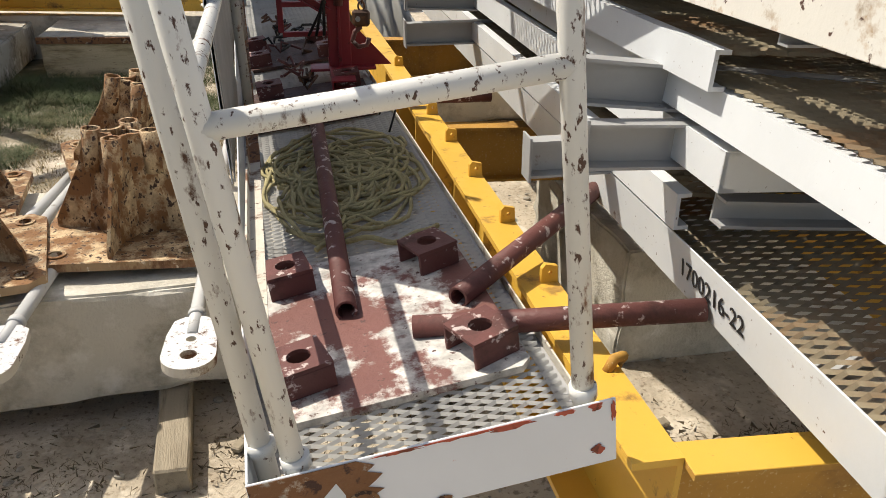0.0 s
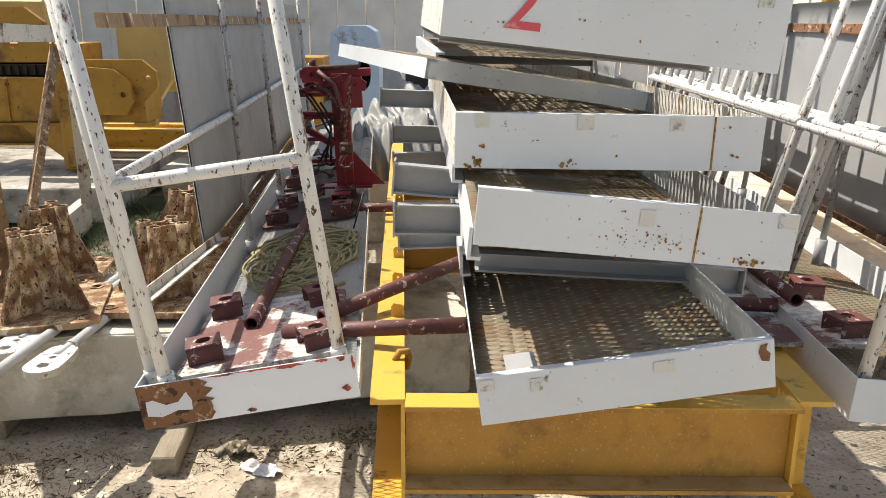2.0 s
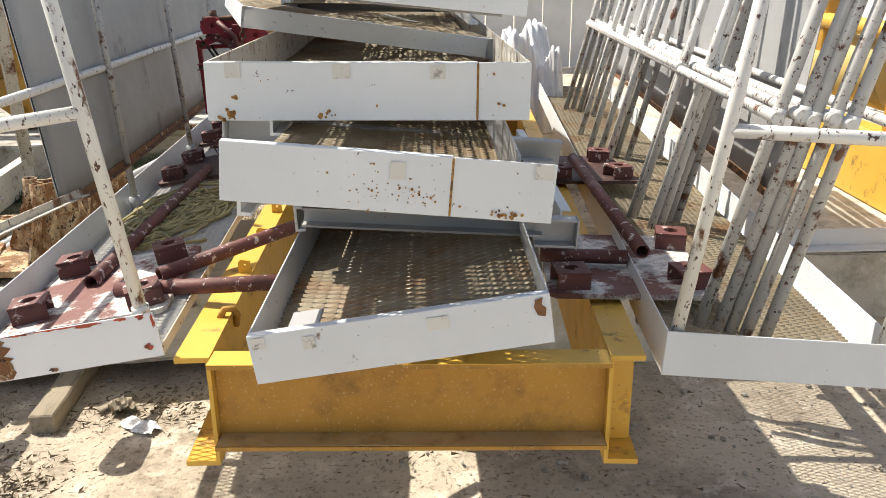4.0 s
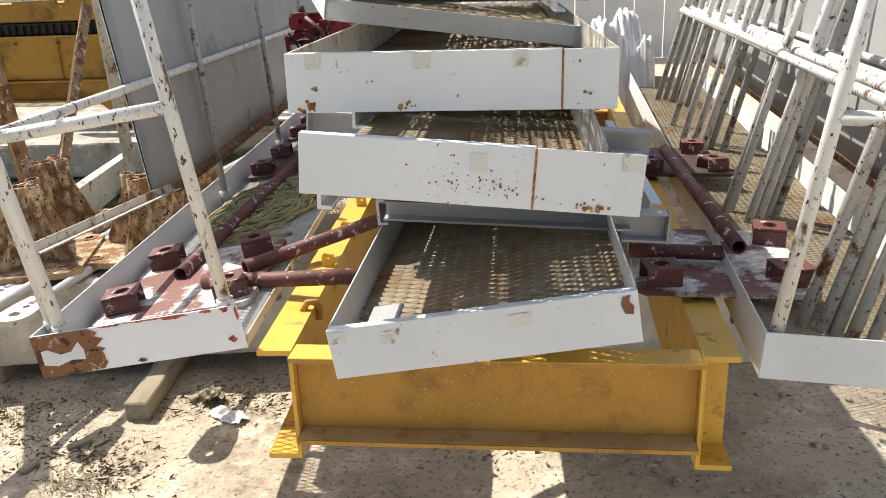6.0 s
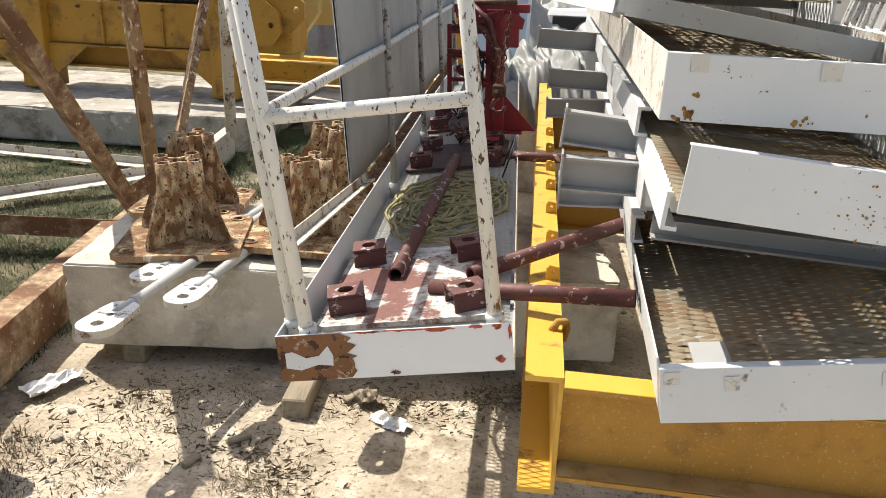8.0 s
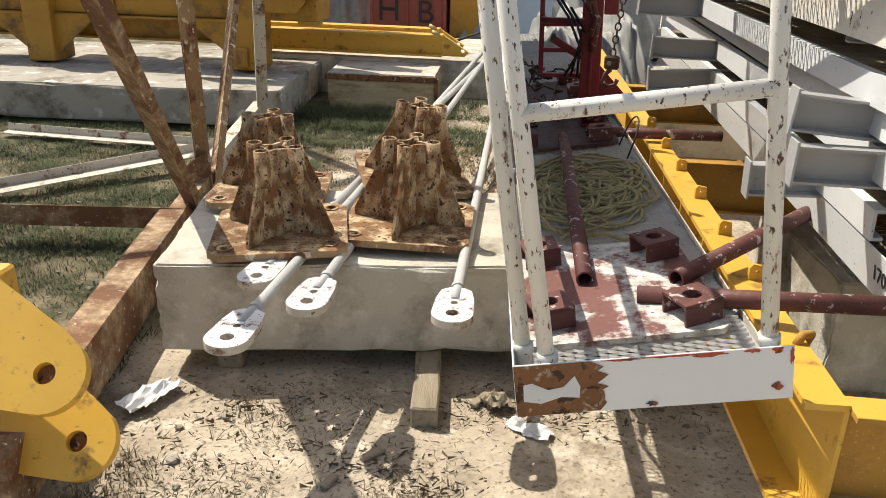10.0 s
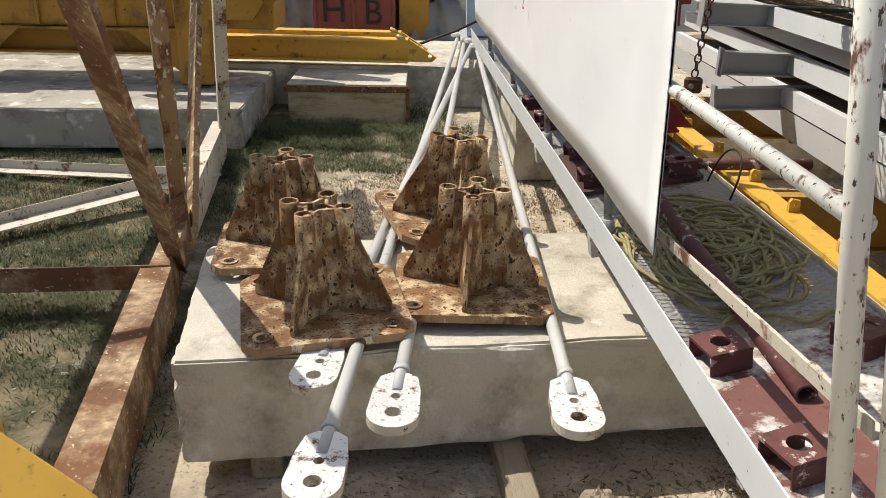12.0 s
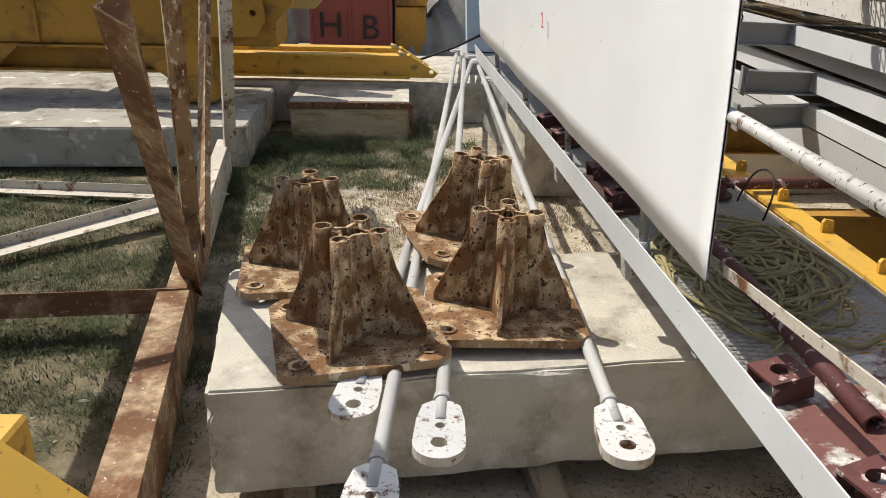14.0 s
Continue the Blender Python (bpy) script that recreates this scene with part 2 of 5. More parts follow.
def ground_material():
    m = mat("dry_earth", (0.56, 0.49, 0.385), (0.40, 0.335, 0.25), 0.48, 1.7, 0.95, third=(0.67, 0.605, 0.50), amount3=0.54,
            scale3=7.5, bump=1.0, bump_scale=42, dirt=0.25, sharp=0.2, sharp3=0.15)
    n, l = m.node_tree.nodes, m.node_tree.links
    b = n["Principled BSDF"]
    old = b.inputs["Base Color"].links[0].from_socket
    geo = n.new("ShaderNodeNewGeometry")
    sep = n.new("ShaderNodeSeparateXYZ")
    l.new(geo.outputs["Position"], sep.inputs[0])
    wob = n.new("ShaderNodeTexNoise")
    wob.inputs["Scale"].default_value, wob.inputs["Detail"].default_value = 2.6, 8
    l.new(geo.outputs["Position"], wob.inputs["Vector"])
    add = n.new("ShaderNodeMath")
    add.operation = "MULTIPLY_ADD"
    add.inputs[1].default_value = -2.2
    l.new(wob.outputs["Fac"], add.inputs[0])
    l.new(sep.outputs["X"], add.inputs[2])
    rg2 = n.new("ShaderNodeMapRange")
    rg2.inputs["From Min"].default_value, rg2.inputs["From Max"].default_value = -2.35, -2.85
    l.new(add.outputs[0], rg2.inputs["Value"])
    mx = n.new("ShaderNodeMix")
    mx.data_type = "RGBA"
    soil = n.new("ShaderNodeTexNoise")
    soil.inputs["Scale"].default_value, soil.inputs["Detail"].default_value = 4.5, 10
    l.new(geo.outputs["Position"], soil.inputs["Vector"])
    tint = n.new("ShaderNodeValToRGB")
    tint.color_ramp.elements[0].position, tint.color_ramp.elements[1].position = 0.38, 0.64
    tint.color_ramp.elements[0].color, tint.color_ramp.elements[1].color = (0.055, 0.058, 0.026, 1), (0.23, 0.19, 0.12, 1)
    l.new(soil.outputs["Fac"], tint.inputs["Fac"])
    l.new(tint.outputs["Color"], mx.inputs["B"])
    l.new(rg2.outputs["Result"], mx.inputs["Factor"])
    l.new(old, mx.inputs["A"])
    fine = n.new("ShaderNodeTexNoise")
    fine.inputs["Scale"].default_value, fine.inputs["Detail"].default_value = 55, 8
    l.new(geo.outputs["Position"], fine.inputs["Vector"])
    rg3 = n.new("ShaderNodeMapRange")
    rg3.inputs["From Min"].default_value, rg3.inputs["From Max"].default_value = 0.56, 0.68
    rg3.inputs["To Max"].default_value = 0.75
    l.new(fine.outputs["Fac"], rg3.inputs["Value"])
    mx2 = n.new("ShaderNodeMix")
    mx2.data_type = "RGBA"
    mx2.inputs["B"].default_value = (0.17, 0.13, 0.085, 1)
    l.new(rg3.outputs["Result"], mx2.inputs["Factor"])
    l.new(mx.outputs["Result"], mx2.inputs["A"])
    l.new(mx2.outputs["Result"], b.inputs["Base Color"])
    return m


M_GROUND = ground_material()

# ---- mesh helpers ----


def part(name, bm, material, parent, label=""):
    me = bpy.data.meshes.new(name)
    bmesh.ops.recalc_face_normals(bm, faces=bm.faces)
    bm.to_mesh(me)
    bm.free()
    me.materials.append(material)
    ob = new(name, me)
    ob.parent = parent
    if label:
        ob["label"] = label
    return ob


def thing(name, m, label, category, group="", kind=""):
    ob = new(name)
    ob.empty_display_size = 0.1
    ob.matrix_world = m
    return tagged(ob, label, category, group, kind)


def solid(name, bm, material, label, category, group="", kind="", m=None):
    ob = part(name, bm, material, None)
    if m is not None:
        ob.matrix_world = m
    return tagged(ob, label, category, group, kind)


def B():
    return bmesh.new()


def box(lo, hi, bevel=0.003, bm=None):
    bm = bm or B()
    own = bmesh.ops.create_cube(bm, size=1.0)["verts"]
    for v in own:
        v.co = Vector([(lo[i] + hi[i]) / 2 + v.co[i] * (hi[i] - lo[i]) for i in range(3)])
    if bevel:
        edges = list({e for v in own for e in v.link_edges})
        bmesh.ops.bevel(bm, geom=edges, offset=bevel, segments=1, affect="EDGES")
    return bm


def basis(p, q, up=(0, 0, 1)):
    d = (Vector(q) - Vector(p)).normalized()
    u = Vector(up)
    if abs(d.dot(u.normalized())) > 0.98:
        u = Vector((0, 1, 0))
    r = d.cross(u).normalized()
    return r, r.cross(d).normalized(), d


def prism(outline, p, q, up=(0, 0, 1), bm=None):
    """A profile of (right, up) points run from p to q."""
    bm = bm or B()
    r, u, d = basis(p, q, up)
    ends = [[bm.verts.new(Vector(o) + r * a + u * b) for a, b in outline] for o in (p, q)]
    n = len(outline)
    for i in range(n):
        j = (i + 1) % n
        bm.faces.new((ends[0][i], ends[0][j], ends[1][j], ends[1][i]))
    bm.faces.new(ends[0][::-1])
    bm.faces.new(ends[1])
    return bm


def i_profile(w, h, tf=0.012, tw=0.010):
    a, c = w / 2, tw / 2
    return [(-a, 0), (a, 0), (a, tf), (c, tf), (c, h - tf), (a, h - tf), (a, h), (-a, h), (-a, h - tf), (-c, h - tf), (-c, tf), (-a, tf)]


def c_profile(w, h, t=0.008):
    return [(0, 0), (w, 0), (w, t), (t, t), (t, h - t), (w, h - t), (w, h), (0, h)]


def l_profile(w, h, t=0.006):
    return [(0, 0), (w, 0), (w, t), (t, t), (t, h), (0, h)]


def tube(pts, r, seg=12, bm=None, hollow=False, cap=True):
    """A round bar or pipe along the points."""
    bm = bm or B()
    pts = [Vector(p) for p in pts]
    rings = []
    prev = None
    for i, p in enumerate(pts):
        a, c = pts[max(i - 1, 0)], pts[min(i + 1, len(pts) - 1)]
        d = (c - a).normalized()
        if prev is None:
            rr, uu, _ = basis(a, c)
        else:
            rr = (prev - d * prev.dot(d)).normalized()
            uu = rr.cross(d).normalized()
        prev = rr
        rings.append([bm.verts.new(p + rr * (r * math.cos(2 * math.pi * k / seg)) + uu * (r * math.sin(2 * math.pi * k / seg))) for k in range(seg)])
    for a, c in zip(rings, rings[1:]):
        for k in range(seg):
            f = bm.faces.new((a[k], a[(k + 1) % seg], c[(k + 1) % seg], c[k]))
            f.smooth = True
    if cap:
        for ring, inward in ((rings[0], (pts[1] - pts[0]).normalized()), (rings[-1], (pts[-2] - pts[-1]).normalized())):
            if hollow:
                mid = sum((v.co for v in ring), Vector()) / seg
                lip = [bm.verts.new(mid + (v.co - mid) * 0.78) for v in ring]
                deep = [bm.verts.new(v.co + inward * min(0.12, 0.45 * (pts[-1] - pts[0]).length)) for v in lip]
                for k in range(seg):
                    j = (k + 1) % seg
                    bm.faces.new((ring[k], ring[j], lip[j], lip[k]))
                    bm.faces.new((lip[k], lip[j], deep[j], deep[k]))
                bm.faces.new(deep)
            else:
                bm.faces.new(ring)
    return bm


def circle(cx, cy, r, seg=14):
    return [(cx + r * math.cos(2 * math.pi * k / seg), cy + r * math.sin(2 * math.pi * k / seg)) for k in range(seg)]


def plate(outline, holes, t, bm=None, m=None):
    """A flat plate with holes through it, in its own x and y, from 0 to t."""
    b2 = B()
    edges = []
    for loop in (outline, *holes):
        vs = [b2.verts.new((x, y, 0)) for x, y in loop]
        edges += [b2.edges.new((vs[i], vs[(i + 1) % len(vs)])) for i in range(len(vs))]
    bmesh.ops.triangle_fill(b2, use_beauty=True, edges=edges)
    ret = bmesh.ops.extrude_face_region(b2, geom=list(b2.faces))
    for v in ret["geom"]:
        if isinstance(v, bmesh.types.BMVert):
            v.co.z += t
    if m is not None:
        b2.transform(m)
    if bm is None:
        return b2
    tmp = bpy.data.meshes.new("tmp")
    b2.to_mesh(tmp)
    b2.free()
    bm.from_mesh(tmp)
    bpy.data.meshes.remove(tmp)
    return bm


def worn_rim(ob, material):
    """A second material on the narrow edge faces of a plate."""
    ob.data.materials.append(material)
    for f in ob.data.polygons:
        if abs(f.normal.z) < 0.5:
            f.material_index = 1
    return ob


def raw(name, verts, faces, material, parent=None, label=""):
    me = bpy.data.meshes.new(name)
    me.from_pydata(verts, [], faces)
    me.materials.append(material)
    ob = new(name, me)
    ob.parent = parent
    if label:
        ob["label"] = label
    return ob


def expanded_metal(name, width, length, z, material, parent, cell=0.046, pitch=0.0105, strand=0.0024, v0=0.0, u0=0.0, label=""):
    """Zigzag strands that meet in diamonds, each with a slanted face and a thickness."""
    rng = random.Random(name + str(length))
    nu, nv = max(2, int(width / (cell / 2))), int(length / pitch)
    us = np.linspace(u0, u0 + width, nu + 1)
    verts, faces = [], []
    k = 0
    for i in range(nv):
        base = v0 + i * pitch
        sag = 0.004 * math.sin(i * 0.07) + rng.uniform(-0.0008, 0.0008)
        for j, u in enumerate(us):
            up = (j + i) % 2
            v = base + (pitch if up else 0.0)
            zz = z + sag + 0.003 * math.sin(u * 9 + i * 0.05)
            verts += [(u, v - strand, zz - 0.0022), (u, v + strand, zz + 0.0028), (u, v + strand * 0.4, zz - 0.0035)]
            if j:
                a, c = k - 3, k
                faces += [(a, c, c + 1, a + 1), (a + 1, c + 1, c + 2, a + 2), (a + 2, c + 2, c, a)]
            k += 3
    ob = raw(name, verts, faces, material, parent, label)
    ob["kind"] = "stuff"
    return ob


def text_part(name, words, size, material, m, parent, depth=0.0006, label=""):
    cu = bpy.data.curves.new(name, "FONT")
    cu.body, cu.size, cu.extrude, cu.align_x, cu.align_y = words, size, depth, "CENTER", "CENTER"
    tmp = bpy.data.objects.new(name, cu)
    scene.collection.objects.link(tmp)
    me = bpy.data.meshes.new_from_object(tmp.evaluated_get(bpy.context.evaluated_depsgraph_get()))
    bpy.data.objects.remove(tmp)
    me.materials.clear()
    me.materials.append(material)
    ob = new(name, me)
    ob.parent = parent
    ob.matrix_local = m
    if label:
        ob["label"] = label
    return ob


# ---- ground ----


def build_ground():
    near = np.arange(-4.5, 5.0, 0.05)
    xs = np.concatenate([[-300, -80, -30, -14, -8, -6], near, [6, 8, 14, 30, 80, 300]])
    near_y = np.arange(-2.0, 8.0, 0.05)
    ys = np.concatenate([[-300, -80, -30, -12, -6, -3], near_y, [9, 10, 12, 18, 30, 80, 300]])
    verts, faces = [], []
    for y in ys:
        for x in xs:
            z = 0.018 * noise.noise((x * 0.9, y * 0.9, 0)) + 0.010 * noise.noise((x * 4, y * 4, 3)) + 0.006 * noise.noise((x * 11, y * 11, 5))
            if abs(x) > 5.5 or y > 8 or y < -3:
                z = -0.01
            verts.append((x, y, z))
    w = len(xs)
    for j in range(len(ys) - 1):
        for i in range(w - 1):
            faces.append((j * w + i, j * w + i + 1, (j + 1) * w + i + 1, (j + 1) * w + i))
    ob = raw("ground", verts, faces, M_GROUND)
    for f in ob.data.polygons:
        f.use_smooth = True
    tagged(ob, "dry pale compacted earth yard with dust and cracks", "ground", kind="structure")


build_ground()

# ---- concrete blocks ----


def block(name, m, size, material, label, rough=0.012, kind="", cuts=14):
    """A cast block whose faces and edges are slightly uneven; base corner at the pose."""
    bm = B()
    bmesh.ops.create_cube(bm, size=1.0)
    for v in bm.verts:
        v.co = Vector([(v.co[i] + 0.5) * size[i] for i in range(3)])
    bmesh.ops.bevel(bm, geom=list(bm.edges), offset=0.008, segments=2, affect="EDGES")
    long_edges = [e for e in bm.edges if e.calc_length() > 0.15]
    bmesh.ops.subdivide_edges(bm, edges=long_edges, cuts=cuts, use_grid_fill=True)
    for v in bm.verts:
        s = Vector(v.co) * 5 + m.translation * 3
        v.co += Vector((noise.noise(s), noise.noise(s + Vector((7, 0, 0))), noise.noise(s + Vector((0, 9, 0))))) * rough * 0.6
        edge = sum(1 for i in range(3) if v.co[i] < 0.02 or v.co[i] > size[i] - 0.02)
        if edge >= 2:
            v.co += (Vector(size) / 2 - v.co).normalized() * max(0, noise.noise(s * 4)) * rough * (2.6 if v.co.z > 0.05 else 4.5)
    for f in bm.faces:
        f.smooth = False
    return solid(name, bm, material, label, "concrete block", "concrete blocks", kind, m)


block("concrete_block", pose(-1.240, 2.150, 0.088, 0, 0, 9.0), (2.22, 0.89, 0.352), M_CONC, "long pale cast concrete block raised on timber with stained top", cuts=24)
block("concrete_block", pose(1.20, 2.40, 0.0, 0, 0, 6.0), (1.10, 0.85, 0.455), M_CONC, "rough pale concrete block under the yellow beams")
block("concrete_block", pose(-0.05, 5.30, 0.0, 0, 0, 5.0), (2.6, 0.8, 0.45), M_CONC, "pale concrete block under the far end of the stacks")


def timber(m, size, label):
    bm = box((0, 0, 0), size, 0.006)
    bmesh.ops.subdivide_edges(bm, edges=[e for e in bm.edges if e.calc_length() > 0.2], cuts=6)
    for v in bm.verts:
        v.co += Vector((noise.noise(v.co * 9), 0, noise.noise(v.co * 9 + Vector((3, 0, 0))))) * 0.006
    return solid("timber", bm, M_TIMBER, label, "timber", "timber bearers", "", m)


timber(pose(-0.262, 1.925, 0.0, 0, 0, 6), (0.095, 0.95, 0.084), "short weathered timber bearer under the concrete block")
timber(pose(-1.05, 2.20, 0.0, 0, 0, 6), (0.095, 0.75, 0.084), "weathered timber bearer hidden under the concrete block")
timber(pose(0.55, 2.50, 0.0, 0, 0, 6), (0.095, 0.75, 0.084), "weathered timber bearer hidden under the concrete block")

# ---- yellow beam frame ----
frame_beam = thing("beam_frame", pose(0.652, 1.034, 0.463, 0, 0, 0), "yellow painted steel I-beam frame resting on concrete blocks", "steel frame")


def beam_line(x, yaw, s):
    return (x - math.sin(radians(yaw)) * s, math.cos(radians(yaw)) * s)


LEFT, RIGHT = (0.083, 2.7), (1.059, -1.2)
CHANNEL = [(0, 0), (0.086, 0), (0.086, 0.014), (0.010, 0.014), (0.010, 0.290), (0.086, 0.290), (0.086, 0.304), (0, 0.304)]
for (bx, yw), k in ((LEFT, -1), (RIGHT, 1)):
    p, q = beam_line(bx, yw, 0), beam_line(bx, yw, 5.2)
    part("main_beam", prism([(k * a, c) for a, c in CHANNEL], (*p, 0), (*q, 0)), M_YEL, frame_beam)
part("end_beam", prism(c_profile(0.078, 0.236, 0.011), (0.084, 0.042, 0.063), (1.058, 0.042, 0.063)), M_YELD, frame_beam, "dusty yellow end beam")
part("flange_dust", box((0.088, -0.032, 0.0745), (1.054, 0.030, 0.0765), 0.0005), M_DUST, frame_beam, "pale dust lying on the lower flange")
part("end_flange", box((0.084, -0.036, 0.2985), (1.058, 0.042, 0.3015), 0.001), M_YEL, frame_beam, "scuffed bright yellow top flange")
for s in (1.95, 3.6):
    p, q = beam_line(LEFT[0] + 0.002, LEFT[1], s), beam_line(RIGHT[0] - 0.002, RIGHT[1], s)
    part("cross_beam", prism(i_profile(0.085, 0.21, 0.010, 0.008), (*p, 0.04), (*q, 0.04)), M_YELD, frame_beam)
for s in (0.60, 0.93, 1.27, 1.60, 1.92, 2.3, 2.7):
    x, y = beam_line(*LEFT, s)
    part("stiffener", box((x - 0.080, y - 0.006, 0.014), (x - 0.011, y + 0.006, 0.289), 0.001), M_YEL, frame_beam)
    part("lug", plate([(-0.020, 0), (0.020, 0), (0.016, 0.040), (-0.012, 0.046), (-0.020, 0.036)], [circle(0, 0.026, 0.005, 8)], 0.012, m=pose(x - 0.022, y, 0.302, 90, 0, 8)), M_YEL, frame_beam)
for s in (0.10, 0.32):
    x, y = beam_line(*RIGHT, s)
    part("stiffener", box((x + 0.011, y - 0.005, 0.014), (x + 0.080, y + 0.005, 0.289), 0.001), M_YEL, frame_beam)
bm = tube([(0.045, 0.245, 0.30), (0.058, 0.25, 0.325), (0.078, 0.26, 0.322), (0.082, 0.285, 0.295), (0.075, 0.29, 0.26)], 0.010, 8)
part("hook", bm, M_YELD, frame_beam, "bent rusty hook plate")

# ---- tray stack ----


ENDS = {}


def post_sockets(th, u, v, w, material=M_PVC):
    part("socket", tube([(u, v, w), (u, v, w + 0.040)], 0.022, 14, hollow=True), material, th)


def sticker(th, u, w, su, sw, v=-0.0015, tilt=0.0, material=None):
    bm = plate([(-su / 2, -sw / 2), (su / 2, -sw / 2 * 0.95), (su / 2 * 0.96, sw / 2), (-su / 2, sw / 2 * 0.97)], [], 0.0008, m=pose(u, v, w, 90, tilt, 0))
    part("sticker", bm, material or M_TAPE, ENDS[th.name], "torn paper sticker")


def tray(m, width, length, toe, label, deck=0.022, beam=0.0, transoms=(), toe_sides=True, back=True, front_mat=M_WHITE, seam=0.0, out=0.19, front=True, side_mat=None):
    """A gondola floor tray: end plate, side boards, expanded metal floor and cross channels that stick out at the sides."""
    th = thing("platform_tray", m, label, "platform tray", "stacked platform trays")
    side_mat = side_mat or M_WHITE
    low = beam
    if front:
        bm = box((0, 0, low), (width - seam, 0.004, low + toe), 0.001)
        bm = box((0, 0.004, low + toe - 0.004), (width - seam, 0.022, low + toe), 0.001, bm)
        ENDS[th.name] = part("end_plate", bm, front_mat, th)
        if seam:
            part("end_plate", box((width - seam + 0.002, 0.0005, low), (width, 0.0045, low + toe), 0.001), front_mat, th)
            part("weld_seam", box((width - seam - 0.0018, -0.0012, low + 0.002), (width - seam + 0.0026, 0.002, low + toe - 0.002), 0.0005), M_STAIN, th, "rusty weld seam")
    if beam:
        for u, start in ((0.0, 0.14), (width - 0.03, 0.45)):
            part("side_beam", prism(c_profile(0.03, beam), (u, start, 0), (u, length, 0)), M_WHITE, th)
    if toe_sides:
        for u, k in ((0.0, 1), (width, -1)):
            part("side_board", box((min(u, u + k * 0.004), 0.005, low), (max(u, u + k * 0.004), length, low + toe), 0.001), side_mat, th)
            part("bottom_lip", box((min(u + k * 0.005, u + k * 0.035), 0.005, low), (max(u + k * 0.005, u + k * 0.035), length, low + 0.005), 0.001), M_GREY, th)
    elif not beam:
        for u in (0.0, width - 0.03):
            part("side_beam", prism(c_profile(0.03, toe), (u, 0.0, 0), (u, length, 0)), M_WHITE, th)
    expanded_metal("deck_mesh", width - 0.012, length - 0.03, (beam + 0.004) if beam else deck, M_MESHD, th, cell=0.066, pitch=0.0150, strand=0.0042, v0=0.012, u0=0.006, label="brown rusty expanded metal floor")
    for v in np.arange(0.35, length, 0.55):
        part("joist", prism(c_profile(0.025, 0.03, 0.004), (0.01, v, (beam or deck) - 0.038), (width - 0.01, v, (beam or deck) - 0.038)), M_GREY, th)
    for v in transoms:
        z0 = -0.012
        out = 0.19 if v < 1 else 0.27
        bm = prism(c_profile(0.045, 0.088, 0.006), (-out, v, z0), (width + out * 0.75, v, z0))
        part("transom", bm, M_GREY, th, "grey steel cross channel")
        part("transom_end", box((-out - 0.006, v - 0.056, z0 - 0.006), (-out, v + 0.008, z0 + 0.10), 0.001), M_GREY, th)
    return th


t1 = tray(pose(0.913, 0.786, 0.826, 0, -8.2, 1.0), 0.635, 4.4, 0.112, "white painted platform tray with rusty mesh floor and stencilled side", deck=0.020, transoms=())
text_part("stencil_number", "1700216-22", 0.052, M_INK, pose(-0.0022, 0.54, 0.058, 90, 0, -90), t1, label="black stencilled number")
for u, w, su, sw in ((0.022, 0.093, 0.030, 0.026), (0.127, 0.080, 0.026, 0.030), (0.40, 0.082, 0.046, 0.028)):
    sticker(t1, u, w, su, sw)
post_sockets(t1, 0.045, 0.045, 0.026)
part("loose_tube", tube([(0.115, 0.05, 0.062), (0.105, 0.13, 0.062)], 0.02, 12, hollow=True), M_GREY, t1)
part("loose_bracket", box((0.07, 0.05, 0.082), (0.14, 0.16, 0.088), 0.002), M_GREY, t1)
part("torn_hole", plate([(-0.006, -0.018), (0.010, -0.022), (0.013, -0.004), (0.004, 0.006), (0.008, 0.020), (-0.008, 0.016), (-0.012, 0.0)], [], 0.0012, m=pose(0.612, -0.0015, 0.085, 90, 0, 0)), M_RUSTB, ENDS[t1.name], "rusted torn hole")

t3 = tray(pose(0.878, 0.741, 1.172, 0, 4.8, 0.5), 0.635, 4.0, 0.116, "white platform tray with rust spotted end plate", beam=0.072, toe_sides=False, transoms=(0.86,), seam=0.197)
for u, w, su, sw in ((0.335, 0.155, 0.030, 0.034), (0.612, 0.172, 0.036, 0.030)):
    sticker(t3, u, w, su, sw)
part("inner_board", box((0.565, 0.05, 0.075), (0.57, 2.0, 0.19), 0.001), M_GREY, t3)

t4 = tray(pose(0.848, 0.843, 1.378, 0, 0.7, 2.0), 0.635, 4.0, 0.113, "white platform tray with three stickers on its end plate", deck=0.02, seam=0.105, side_mat=M_WHITER)
for u, w, su, sw in ((0.055, 0.098, 0.030, 0.030), (0.265, 0.096, 0.034, 0.030), (0.452, 0.095, 0.030, 0.028)):
    sticker(t4, u, w, su, sw)
t4b = tray(pose(0.774, 1.469, 1.516, 0, 8.6, 16.0), 0.72, 1.5, 0.055, "grey tilted tray with pale mesh floor", deck=0.052, toe_sides=False)
t5 = tray(pose(0.817, 0.760, 1.641, 0, 6.0, 2.0), 0.650, 3.8, 0.150, "white platform tray marked with a red number", deck=0.02, side_mat=M_WHITER)
text_part("number", "2", 0.16, M_INKR, pose(0.150, -0.002, 0.075, 90, 0, 0), ENDS[t5.name], label="red stencilled number")
for u, w, su, sw in ((0.40, 0.125, 0.026, 0.034), (0.60, 0.130, 0.030, 0.026)):
    sticker(t5, u, w, su, sw)

# rust streaks and spots on the end plates
RNG = random.Random(4)


